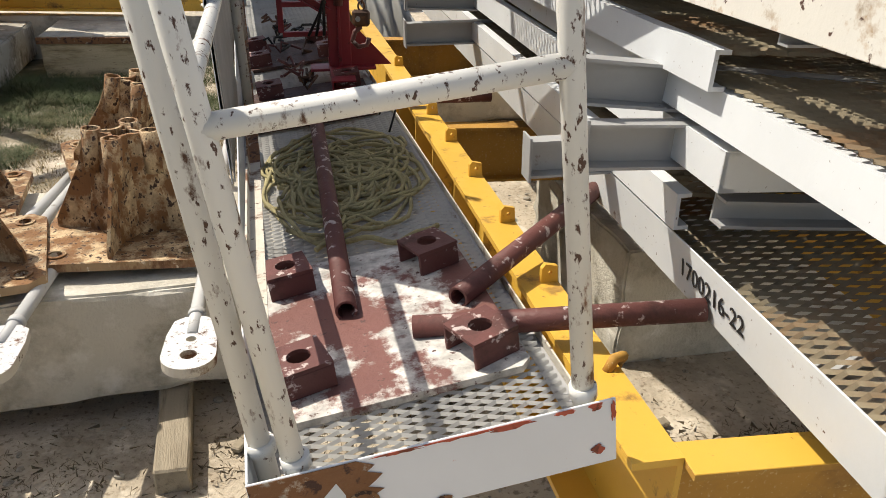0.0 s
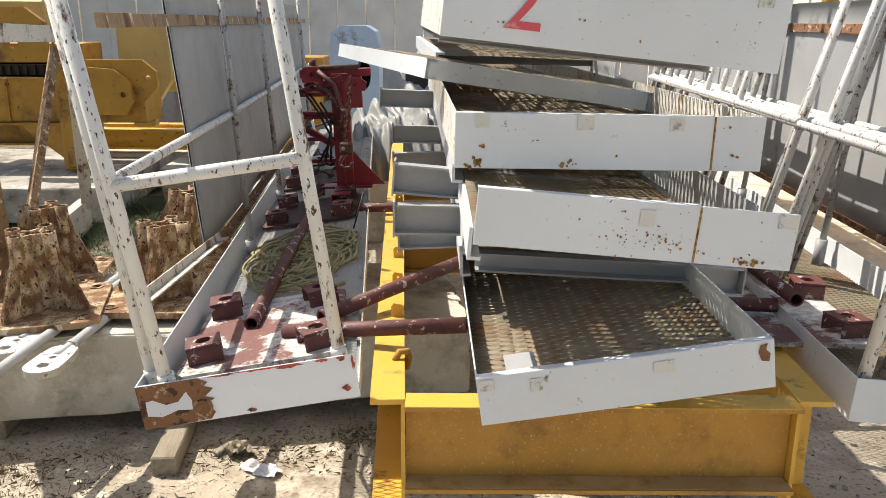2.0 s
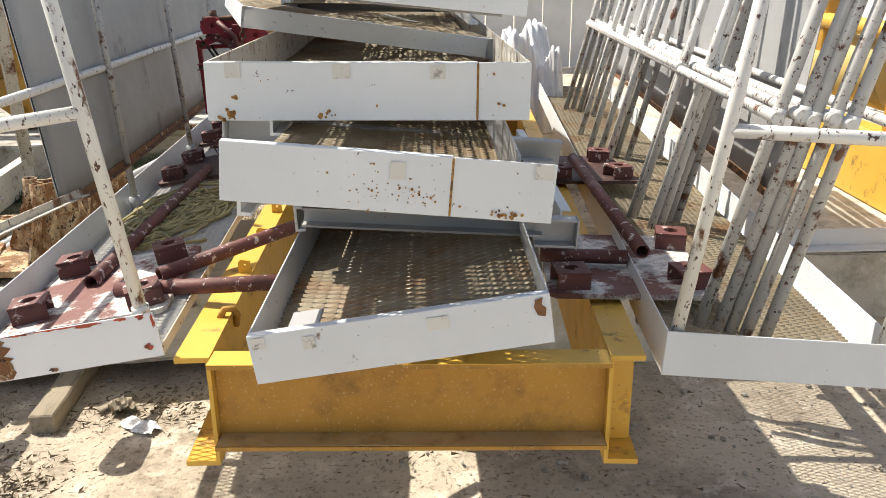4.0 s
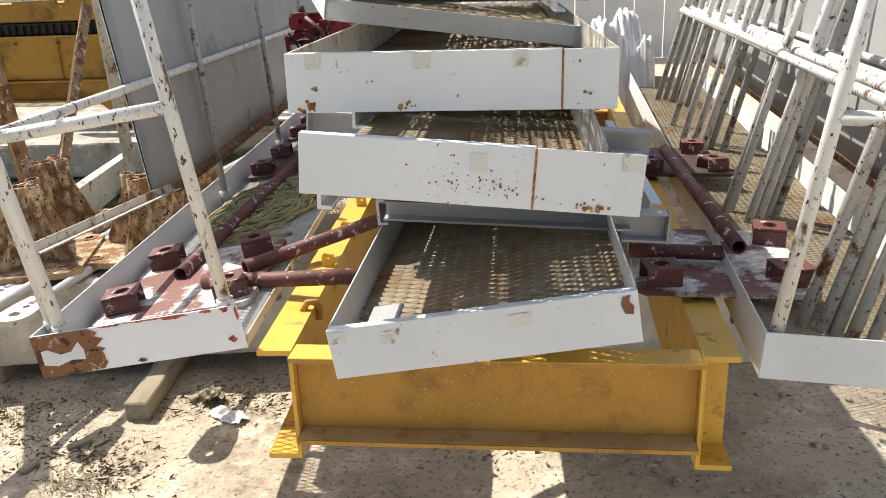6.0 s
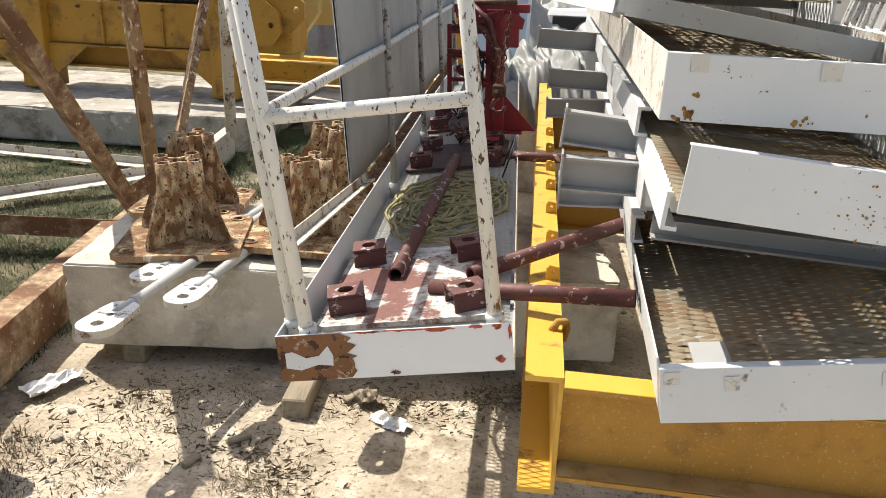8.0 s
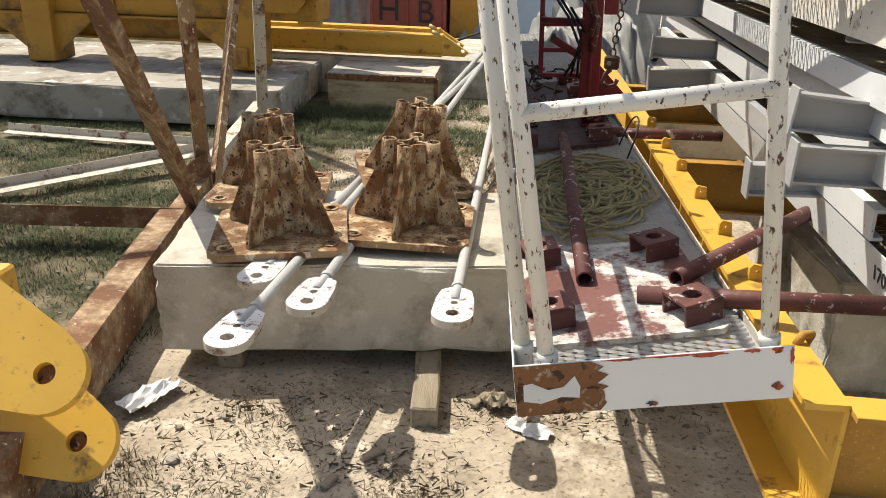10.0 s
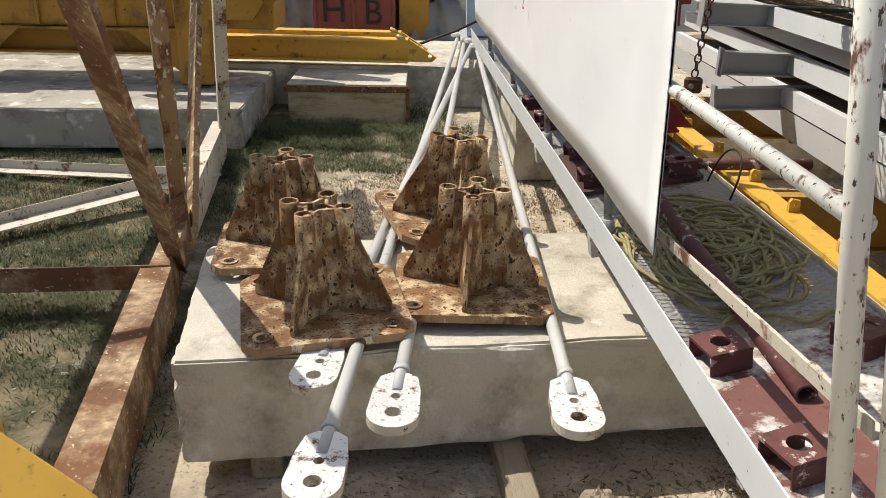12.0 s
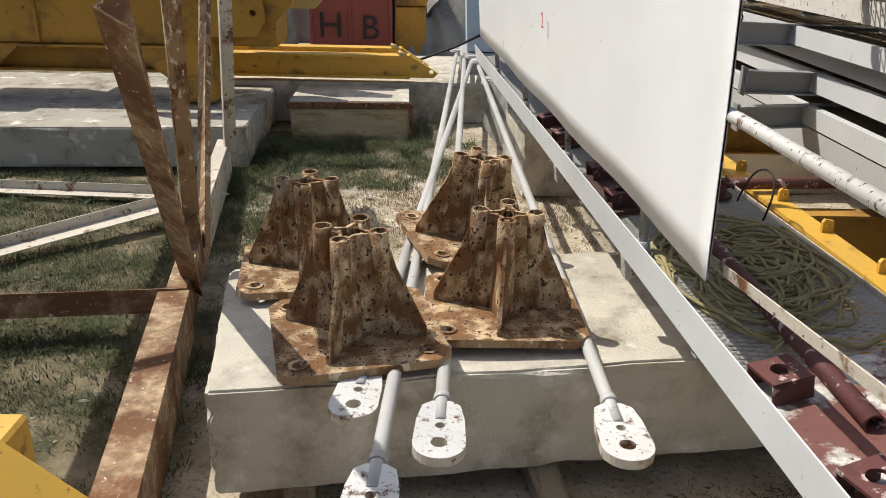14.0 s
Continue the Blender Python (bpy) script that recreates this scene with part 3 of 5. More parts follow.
def rust_spots(th, spots):
    for u, w, r in [(u + RNG.gauss(0, 0.006), w + RNG.gauss(0, 0.003), r * RNG.uniform(0.25, 0.8)) for u, w, r in spots for _ in range(2)]:
        k = 9
        out = [(math.cos(2 * math.pi * i / k) * r * RNG.uniform(0.6, 1.25), math.sin(2 * math.pi * i / k) * r * RNG.uniform(0.6, 1.25)) for i in range(k)]
        part("rust_spot", plate(out, [], 0.0006, m=pose(u, -0.0009, w, 90, 0, 0)), M_STAIN, ENDS[th.name])


rust_spots(t3, [(0.18 + RNG.gauss(0.15, 0.07), 0.115 + RNG.gauss(0, 0.020), RNG.uniform(0.002, 0.0045)) for _ in range(38)])
rust_spots(t3, [(0.54 + RNG.uniform(-0.03, 0.03), 0.08 + RNG.uniform(-0.003, 0.008), RNG.uniform(0.004, 0.009)) for _ in range(7)])
rust_spots(t4, [(0.03 + RNG.uniform(-0.02, 0.03), 0.008 + RNG.uniform(-0.003, 0.012), RNG.uniform(0.004, 0.010)) for _ in range(8)])
rust_spots(t4, [(0.052, 0.045, 0.008), (0.225, 0.010, 0.008), (0.24, 0.018, 0.006), (0.25, 0.010, 0.004), (0.12, 0.08, 0.003), (0.34, 0.03, 0.003), (0.58, 0.03, 0.005), (0.56, 0.09, 0.004)])
rust_spots(t5, [(RNG.uniform(0.05, 0.6), RNG.uniform(0.02, 0.13), RNG.uniform(0.0015, 0.004)) for _ in range(18)])

xa = tray(pose(0.850, 1.380, 1.244, 0, 2.0, 2.0), 0.62, 3.5, 0.070, "white shallow tray within the stack", toe_sides=False, deck=0.06, transoms=(2.12,), front=False)
xb = tray(pose(0.880, 1.340, 1.076, 0, 1.0, 1.0), 0.60, 3.5, 0.075, "grey white shallow tray within the stack", toe_sides=False, deck=0.06, transoms=(0.20, 2.05))
xc = tray(pose(0.880, 1.480, 0.945, 0, -2.0, 1.0), 0.60, 3.5, 0.075, "lowest shallow tray within the stack", toe_sides=False, deck=0.06, transoms=(0.40, 1.93), front=False)
xd = tray(pose(0.80, 1.9, 1.50, 0, 1.0, 3.0), 0.62, 3.0, 0.07, "white tray high in the stack", toe_sides=False, deck=0.06, transoms=(), front=False)

ch = thing("channel_frame", pose(0.677, 1.42, 0.982, 0, 2.9, 0), "grey steel channel frame wedged between two platform trays", "steel frame")
part("front_channel", prism(c_profile(0.045, 0.054, 0.006), (0.24, 0, 0.022), (0.90, 0, 0.022)), M_GREY, ch)
part("side_box", prism(c_profile(0.045, 0.080, 0.006), (0.88, -0.003, -0.006), (0.992, -0.003, -0.006)), M_GREY, ch)
part("side_channel", prism(c_profile(0.030, 0.076, 0.005), (0.958, 0.05, 0), (0.930, 1.25, 0.004)), M_WHITE, ch)
part("end_cap", box((0.993, -0.050, -0.008), (0.998, -0.001, 0.076), 0.001), M_GREY, ch)

# ---- guarded platforms ----


def guard_post(th, u, v, w0, w1, r=0.0165, lean=0.0, material=M_POST, name="post"):
    part(name, tube([(u, v, w0), (u + lean * (w1 - w0), v, w1)], r, 14), material, th)


def platform(m, width, length, toe, label, mesh=None, low=None, low_mat=None):
    th = thing("gondola_platform", m, label, "work platform", "guarded platforms")
    part("toe_board", box((0, 0.005, 0), (0.004, length, toe), 0.001), M_WHITE, th)
    part("toe_board", box((width - 0.004, 0.005, 0), (width, length, low or toe), 0.001), low_mat or M_WHITE, th)
    for u in (0.004, width - 0.034):
        part("bottom_lip", box((u, 0.006, 0.0), (u + 0.030, length, 0.005), 0.001), M_GREY, th)
    expanded_metal("deck_mesh", width - 0.03, length - 0.03, 0.014, mesh or M_MESHW, th, v0=0.012, u0=0.015, label="pale expanded metal floor")
    for v in np.arange(0.4, length, 0.6):
        part("joist", prism(c_profile(0.03, 0.035, 0.004), (0.01, v, -0.032), (width - 0.01, v, -0.032)), M_GREY, th)
    return th


LP = pose(0.101, 0.998, 0.698, 0, -8.0, 4.3)
lp = platform(LP, 0.532, 5.6, 0.115, "white work platform tilted sideways with guard rails and white side panel", low=0.027, low_mat=M_RUSTW)
bm = box((0, 0, 0), (0.532, 0.004, 0.115), 0.001)
ENDS[lp.name] = part("end_plate", bm, M_PLATE, lp, "white end plate with red primer chips")


def blotch(th, outline, u, w, material, name, label=""):
    part(name, plate(outline, [], 0.0007, m=pose(u, -0.0011, w, 90, 0, 0)), material, ENDS[th.name], label)


def ragged(rx, ry, k, seed, jit=0.25):
    rg = random.Random(seed)
    return [(math.cos(2 * math.pi * i / k) * rx * rg.uniform(1 - jit, 1 + jit), math.sin(2 * math.pi * i / k) * ry * rg.uniform(1 - jit, 1 + jit)) for i in range(k)]


rg = random.Random(9)
left_rust = [(0.001, 0.001), (0.07, 0.001), (0.13, 0.002), (0.165, 0.004), (0.178, 0.02)]
left_rust += [(0.172 + rg.uniform(-0.012, 0.014), 0.02 + i * 0.009) for i in range(1, 10)] + [(0.150, 0.114), (0.001, 0.114)]
blotch(lp, left_rust, 0, 0, M_RUSTB, "rust_patch", "large brown rust patch")
part("bare_paint_patch", plate([(0.016, 0.035), (0.05, 0.028), (0.09, 0.040), (0.125, 0.036), (0.128, 0.060), (0.118, 0.085), (0.095, 0.062), (0.065, 0.058), (0.035, 0.075), (0.018, 0.072)], [], 0.0005, m=pose(0, -0.0021, 0, 90, 0, 0)), M_WHITE, ENDS[lp.name])
part("rust_ring", plate(circle(0.150, 0.036, 0.025), [circle(0.150, 0.036, 0.019)], 0.0005, m=pose(0, -0.0021, 0, 90, 0, 0)), M_BRK, ENDS[lp.name])
for u, w, rx, ry, s in ((0.21, 0.1125, 0.03, 0.0035, 1), (0.29, 0.1135, 0.05, 0.003, 2), (0.375, 0.111, 0.03, 0.005, 3), (0.455, 0.112, 0.014, 0.005, 4), (0.500, 0.111, 0.009, 0.007, 5), (0.527, 0.095, 0.004, 0.018, 8), (0.502, 0.030, 0.009, 0.008, 6), (0.266, 0.010, 0.010, 0.006, 7)):
    blotch(lp, [(x, min(y, 0.1145 - w)) for x, y in ragged(rx, ry, 22, s, 0.45)], u, w, M_CHIP if s != 7 else M_RUSTB, "paint_chip", "red primer chip")

# posts and rails of the tilted platform
guard_post(lp, 0.024, 0.078, 0.02, 1.16, lean=-0.012)
guard_post(lp, 0.070, 0.030, 0.02, 1.16, lean=-0.028)
guard_post(lp, 0.495, 0.034, 0.02, 1.16)
for u, v in ((0.024, 0.078), (0.070, 0.030), (0.495, 0.034)):
    part("post_ring", tube([(u, v, 0.105), (u, v, 0.125)], 0.021, 14), M_POST, lp)
part("mid_rail", tube([(0.055, 0.030, 0.60), (0.495, 0.034, 0.60)], 0.0165, 14), M_POST, lp)
part("top_rail", tube([(0.045, 0.030, 1.13), (0.495, 0.034, 1.13)], 0.0165, 14), M_POST, lp)
SIDE_POSTS = (1.50, 2.55, 3.6, 4.7)
for v in SIDE_POSTS:
    guard_post(lp, 0.045, v, 0.05, 1.12, 0.0135, lean=0.075, material=M_POSTG)
    part("socket", tube([(0.045, v, 0.01), (0.045, v, 0.075)], 0.022, 12), M_GREY, lp)
part("mid_rail", tube([(0.030, 0.08, 0.60), (0.068, 1.45, 0.60), (0.068, 5.4, 0.60)], 0.0145, 12), M_POST, lp)
part("top_rail", box((0.090, 0.08, 0.945), (0.096, 5.4, 0.980), 0.001), M_RUSTC, lp, "rust-brown flat rail with flaking white paint")
part("lower_rail", prism(l_profile(0.028, 0.028, 0.004), (0.045, 0.05, 0.305), (0.045, 1.00, 0.215)), M_RUSTW, lp, "flaking angle rail")
part("lower_rail", prism(l_profile(0.028, 0.028, 0.004), (0.045, 1.00, 0.205), (0.045, 5.4, 0.205)), M_RUSTB, lp)


def sheet(name, u, v0, v1, w0, w1, material, parent, lean=0.0, label=""):
    """A thin bent sheet with shallow waves."""
    nv, nw = 60, 10
    verts, faces = [], []
    for side in (0, 1):
        for i in range(nv + 1):
            for j in range(nw + 1):
                w = w0 + (w1 - w0) * j / nw
                v = (v0 - 0.10 * (w - w0)) + (v1 - v0) * i / nv
                d = 0.006 * noise.noise((v * 1.3, w * 1.6, u)) + 0.003 * math.sin(v * 5)
                verts.append((u + d + side * 0.002 + lean * (w - w0), v, w))
    k = nw + 1
    off = (nv + 1) * k
    for i in range(nv):
        for j in range(nw):
            a = i * k + j
            faces.append((a, a + 1, a + k + 1, a + k))
            faces.append((off + a, off + a + k, off + a + k + 1, off + a + 1))
    for i in range(nv):
        for j in (0, nw):
            a = i * k + j
            faces.append((a, a + k, off + a + k, off + a))
    for j in range(nw):
        for i in (0, nv):
            a = i * k + j
            faces.append((a, a + 1, off + a + 1, off + a))
    ob = raw(name, verts, faces, material, parent, label)
    for f in ob.data.polygons:
        f.use_smooth = True
    return ob


sheet("side_panel", 0.012, 0.895, 5.3, 0.215, 1.08, M_SHEET, lp, lean=0.07, label="white sheet metal side panel")
# Separate inner skin; its grey holds the panel's shade as well as paint
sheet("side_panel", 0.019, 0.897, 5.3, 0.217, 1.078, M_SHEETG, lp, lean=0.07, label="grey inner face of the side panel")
text_part("number", "2", 0.095, M_INKR, pose(0.020, 2.77, 0.590, 90, 0, -90) @ pose(0, 0, 0, -4, 0, 0), lp, label="red painted number")
for v in (1.55, 2.6, 4.0):
    part("foot_lug", box((0.0, v, -0.075), (0.030, v + 0.05, 0.0), 0.003), M_POSTG, lp)

# ---- maroon base plates with sockets ----


def base_plate(m, size, cups, label, material=M_MARW):
    th = thing("base_plate", m, label, "base plate", "maroon base plates")
    w, d = size
    part("plate", plate([(0.02, 0), (w - 0.02, 0.01), (w, 0.03), (w - 0.005, d - 0.02), (w - 0.03, d), (0.03, d), (0, d - 0.03), (0, 0.02)], [], 0.014), material, th)
    for x, y, turn in cups:
        sub = pose(x, y, 0.014, 0, 0, turn)
        bm = B()
        s, t, h = 0.048, 0.007, 0.046
        bm = plate([(-s, -s), (s, -s), (s, s), (-s, s)], [circle(0, 0, 0.022)], t, m=sub @ pose(0, 0, h))
        for a, c in (((-s, -s, 0), (s, -s + t, h - 0.001)), ((-s, s - t, 0), (s, s, h - 0.001))):
            b2 = box(a, c, 0.0015)
            b2.transform(sub)
            tmp = bpy.data.meshes.new("tmp")
            b2.to_mesh(tmp)
            b2.free()
            bm.from_mesh(tmp)
            bpy.data.meshes.remove(tmp)
        part("socket_box", bm, M_MAR, th)
    return th


def on_lp(u, v, w, rz=0.0):
    return LP @ pose(u, v, w, 0, 0, rz)


base_plate(on_lp(0.028, 0.215, 0.022, 1), (0.455, 0.56), ((0.065, 0.115, 12), (0.385, 0.085, 20), (0.07, 0.475, 8), (0.375, 0.455, 18)), "maroon steel base plate splashed with white paint on the mesh floor")
base_plate(on_lp(0.035, 1.86, 0.022, -2), (0.44, 0.50), ((0.065, 0.085, 5), (0.375, 0.085, -5), (0.07, 0.42, 5), (0.37, 0.42, 0)), "dark maroon steel base plate under the red mast", M_DUSK)
base_plate(on_lp(0.035, 2.75, 0.022, 2), (0.44, 0.50), ((0.065, 0.085, 5), (0.375, 0.085, -5), (0.07, 0.42, 5), (0.37, 0.42, 0)), "dark maroon steel base plate among cables", M_DUSK)
base_plate(pose(1.600, 1.355, 0.785, 0, 1.0, -2), (0.475, 0.55), ((0.065, 0.075, 8), (0.41, 0.10, 14), (0.43, 0.45, -10), (0.07, 0.45, 5)), "maroon base plate splashed with white lying across beam and platform")

base_plate(pose(1.70, 2.62, 0.79, 0, 2.0, 4), (0.45, 0.50), ((0.10, 0.07, 6), (0.37, 0.09, 16), (0.36, 0.41, -8), (0.08, 0.42, 5)), "dusty maroon base plate further along the loaded platform", M_DUSK)

PIPES = (((0.246, 1.525, 0.775), (0.205, 2.95, 0.790), 0.0225), ((0.365, 1.425, 0.790), (0.895, 1.335, 0.848), 0.0225), ((0.463, 1.500, 0.807), (0.885, 1.94, 0.852), 0.0225),
         ((0.30, 3.02, 0.80), (0.86, 3.06, 0.80), 0.022), ((1.886, 1.50, 0.872), (1.865, 2.75, 0.872), 0.0225), ((1.60, 1.60, 0.828), (1.86, 1.575, 0.828), 0.022))
for p, q, r in PIPES:
    bm = tube([p, (Vector(p) + Vector(q)) / 2, q], r, 16, hollow=True)
    solid("steel_pipe", bm, M_MAR, "maroon painted steel pipe with flaking white splashes", "pipe", "loose maroon pipes")

# ---- rope ----


def rope_coil():
    rr = random.Random(12)
    th = thing("rope_coil", LP @ pose(0.26, 1.30, 0.016), "tangled pale yellow rope coil on the mesh floor", "rope")
    for k in range(44):
        pts = []
        cu, cv = rr.uniform(-0.10, 0.10), rr.uniform(-0.18, 0.20)
        a, b2, ph = rr.uniform(0.07, 0.20), rr.uniform(0.08, 0.27), rr.uniform(0, 6.28)
        turns = rr.uniform(0.6, 1.4)
        h = 0.005 + rr.uniform(0, 0.020)
        n = 34
        for i in range(n + 1):
            t = ph + turns * 2 * math.pi * i / n
            wob = 1 + 0.34 * noise.noise((t * 0.9, k * 3.1, 0))
            u = cu + a * math.cos(t) * wob
            v = cv + b2 * math.sin(t) * wob + 0.03 * noise.noise((t * 2.7, k * 1.7, 2))
            pts.append((min(0.235, max(-0.225, u)), v, h + 0.010 * noise.noise((t * 2.3, k, 5))))
        part("strand", tube(pts, 0.0056, 6), M_ROPE, th)
    bm = tube([LP @ Vector(p) for p in [(0.47 + 0.06 * math.sin(math.pi * i / 18), 1.62 + 0.20 * i / 18 - 0.03 * math.sin(2 * math.pi * i / 18), 0.03 + 0.13 * math.sin(math.pi * i / 18)) for i in range(19)]], 0.0035, 6)
    solid("cable_loop", bm, M_DARK, "thin dark cable loop standing up from the floor", "cable")
    bm = tube([LP @ Vector((0.16 + 0.30 * i / 20, 0.86 + 0.03 * math.sin(i * 0.35), 0.028 + 0.006 * math.sin(i * 0.9))) for i in range(21)], 0.0065, 6)
    solid("rope_end", bm, M_ROPE, "single yellow rope strand beside the plate", "rope")


rope_coil()


def cable_clutter():
    rr = random.Random(5)
    for k in range(9):
        u, v = rr.uniform(0.06, 0.3), rr.uniform(1.9, 3.6)
        pts = []
        for i in range(16):
            u += rr.uniform(-0.04, 0.05)
            v += rr.uniform(-0.05, 0.08)
            pts.append(LP @ Vector((min(0.48, max(0.05, u)), v, 0.05 + 0.05 * rr.random())))
        solid("cable", tube(pts, 0.006, 6), (M_DARK, M_MAR, M_CHAIN)[k % 3], "dark tangled cable on the platform floor", "cable", "tangled cables")


cable_clutter()

# ---- red mast ----
mast = thing("red_mast", LP @ pose(0.41, 2.42, 0.022, 0, 6, -4) @ Matrix.Diagonal((1, 1, 0.88, 1)), "dark red steel mast with ladder brackets standing on the platform", "mast")
part("column", box((-0.045, -0.03, 0.05), (0.045, 0.03, 0.72), 0.004), M_RED, mast)
part("foot", prism(c_profile(0.09, 0.05, 0.006), (-0.045, -0.28, 0.02), (-0.045, 0.12, 0.02)), M_RED, mast)
part("foot", box((-0.12, -0.05, 0.05), (0.14, 0.05, 0.062), 0.002), M_RED, mast)
for h in (0.20, 0.33, 0.46, 0.59):
    part("rung", box((-0.22, -0.012, h), (-0.045, 0.012, h + 0.022), 0.002), M_RED, mast)
part("ladder_rail", box((-0.235, -0.012, 0.22), (-0.213, 0.012, 0.64), 0.002), M_RED, mast)
part("head_arm", box((-0.20, -0.02, 0.70), (0.16, 0.02, 0.745), 0.003), M_RED, mast)
part("head_arm", box((-0.18, -0.03, 0.63), (-0.02, 0.03, 0.665), 0.003), M_MAR, mast)
part("clamp", tube([(-0.16, -0.04, 0.67), (-0.05, -0.08, 0.62), (0.02, -0.06, 0.50), (0.0, -0.05, 0.34)], 0.018, 10), M_MAR, mast)
part("hinge_pin", tube([(-0.18, -0.035, 0.755), (0.10, -0.035, 0.755)], 0.014, 10), M_CHAIN, mast)
for u0, h0, u1, h1, y in ((-0.21, 0.60, 0.02, 0.68, -0.05), (-0.23, 0.48, -0.04, 0.47, -0.04), (-0.19, 0.40, -0.05, 0.30, -0.05)):
    part("clamp_arm", prism(c_profile(0.030, 0.034, 0.005), (u0, y, h0), (u1, y, h1)), M_RED, mast)
    part("arm_pin", tube([(u0 + 0.02, y - 0.03, h0 + 0.016), (u0 + 0.02, y + 0.05, h0 + 0.016)], 0.012, 8), M_CHAIN, mast)
part("jaw", plate([(-0.05, 0), (0.05, 0), (0.06, 0.05), (0.02, 0.09), (-0.03, 0.09), (-0.06, 0.04)], [circle(0, 0.045, 0.014)], 0.02, m=pose(-0.13, -0.045, 0.675, 90, 0, 0)), M_RED, mast)
part("jaw", plate([(-0.05, 0), (0.05, 0), (0.06, 0.05), (0.02, 0.08), (-0.03, 0.08), (-0.06, 0.04)], [circle(0, 0.04, 0.014)], 0.02, m=pose(0.08, -0.045, 0.62, 90, 0, 0)), M_RED, mast)
part("turnbuckle", tube([(-0.10, -0.07, 0.74), (-0.02, -0.09, 0.66), (0.01, -0.08, 0.52), (-0.01, -0.07, 0.42)], 0.013, 8), M_MAR, mast)
part("bolt", tube([(-0.13, -0.02, 0.745), (-0.13, -0.02, 0.80)], 0.018, 8), M_CHAIN, mast)
for k in range(3):
    part("hose", tube([(-0.20 + 0.05 * k, -0.05, 0.66 - 0.05 * k), (-0.11 + 0.04 * k, -0.10, 0.52 - 0.04 * k), (-0.05, -0.08, 0.36 + 0.05 * k), (-0.12 + 0.03 * k, -0.09, 0.22)], 0.006, 6), M_DARK, mast)
part("column_rib", box((-0.006, -0.046, 0.06), (0.006, -0.031, 0.70), 0.001), M_RED, mast)
part("brace", plate([(0, 0), (0.16, 0), (0, 0.20)], [], 0.010, m=pose(0.046, 0.005, 0.062, 90, 0, 0)), M_RED, mast)
part("side_arm", box((0.05, -0.02, 0.52), (0.11, 0.02, 0.70), 0.003), M_RED, mast)


def chain_links(p, q, n, name, label):
    th = thing(name, Matrix.Translation(p), label, "chain")
    d = (Vector(q) - Vector(p)) / n
    for i in range(n):
        c = d * (i + 0.5)
        s = d.length * 0.62
        pts = []
        for k in range(13):
            a = 2 * math.pi * k / 12
            x, z = 0.011 * math.cos(a), s * math.sin(a)
            pts.append(c + (Vector((x, 0, z)) if i % 2 else Vector((0, x, z))))
        part("link", tube(pts, 0.0032, 6, cap=False), M_CHAIN, th)


top = Vector((0.405, 3.02, 1.42))
chain_links(top, top + Vector((-0.03, -0.02, -0.30)), 12, "chain", "rusty steel chain hanging from the red mast")
low = top + Vector((-0.03, -0.02, -0.30))
hk = thing("hook_block", Matrix.Translation(low), "rusty hook block hanging from the chain", "hook")
part("block", box((-0.030, -0.016, -0.055), (0.030, 0.016, 0.0), 0.008), M_CHAIN, hk)
part("hook", tube([(0, 0, -0.055), (-0.022, 0, -0.075), (-0.030, 0, -0.105), (-0.010, 0, -0.125), (0.020, 0, -0.118), (0.028, 0, -0.095)], 0.009, 8), M_MAR, hk)
part("pin", tube([(-0.012, -0.024, -0.028), (-0.012, 0.024, -0.028)], 0.009, 8), M_STEEL, hk)

# ---- platform beside the stack ----
RPM = pose(1.837, 1.030, 0.716, 0, 3.2, -2.3)
rp = platform(RPM, 0.560, 5.2, 0.116, "white work platform loaded with leaning guard rail frames", M_MESHD)
part("end_plate", box((0, 0, 0), (0.56, 0.004, 0.116), 0.001), M_WHITE, rp)
guard_post(rp, 0.022, 0.03, 0.02, 1.25, 0.0165, lean=0.09)
guard_post(rp, 0.520, 0.03, 0.02, 1.25, 0.0165, lean=0.09)
part("mid_rail", tube([(0.075, 0.03, 0.60), (0.575, 0.03, 0.60)], 0.0165, 14), M_POST, rp)
for v in (1.45, 2.5, 3.5, 4.6):
    guard_post(rp, 0.50, v, 0.05, 1.2, 0.0135, lean=0.05, material=M_POSTG)
    part("socket", tube([(0.50, v, 0.01), (0.50, v, 0.12)], 0.024, 12), M_GREY, rp)
part("mid_rail", tube([(0.545, 0.08, 0.60), (0.545, 5.0, 0.60)], 0.0145, 12), M_POST, rp)
part("top_rail", box((0.555, 0.08, 0.945), (0.561, 5.0, 0.985), 0.001), M_RUSTB, rp, "rusty flat rail")
part("lower_rail", prism(l_profile(0.028, 0.028, 0.004), (0.545, 0.9, 0.205), (0.545, 5.0, 0.205)), M_RUSTB, rp)
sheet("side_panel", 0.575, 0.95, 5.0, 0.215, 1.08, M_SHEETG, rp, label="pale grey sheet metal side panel")


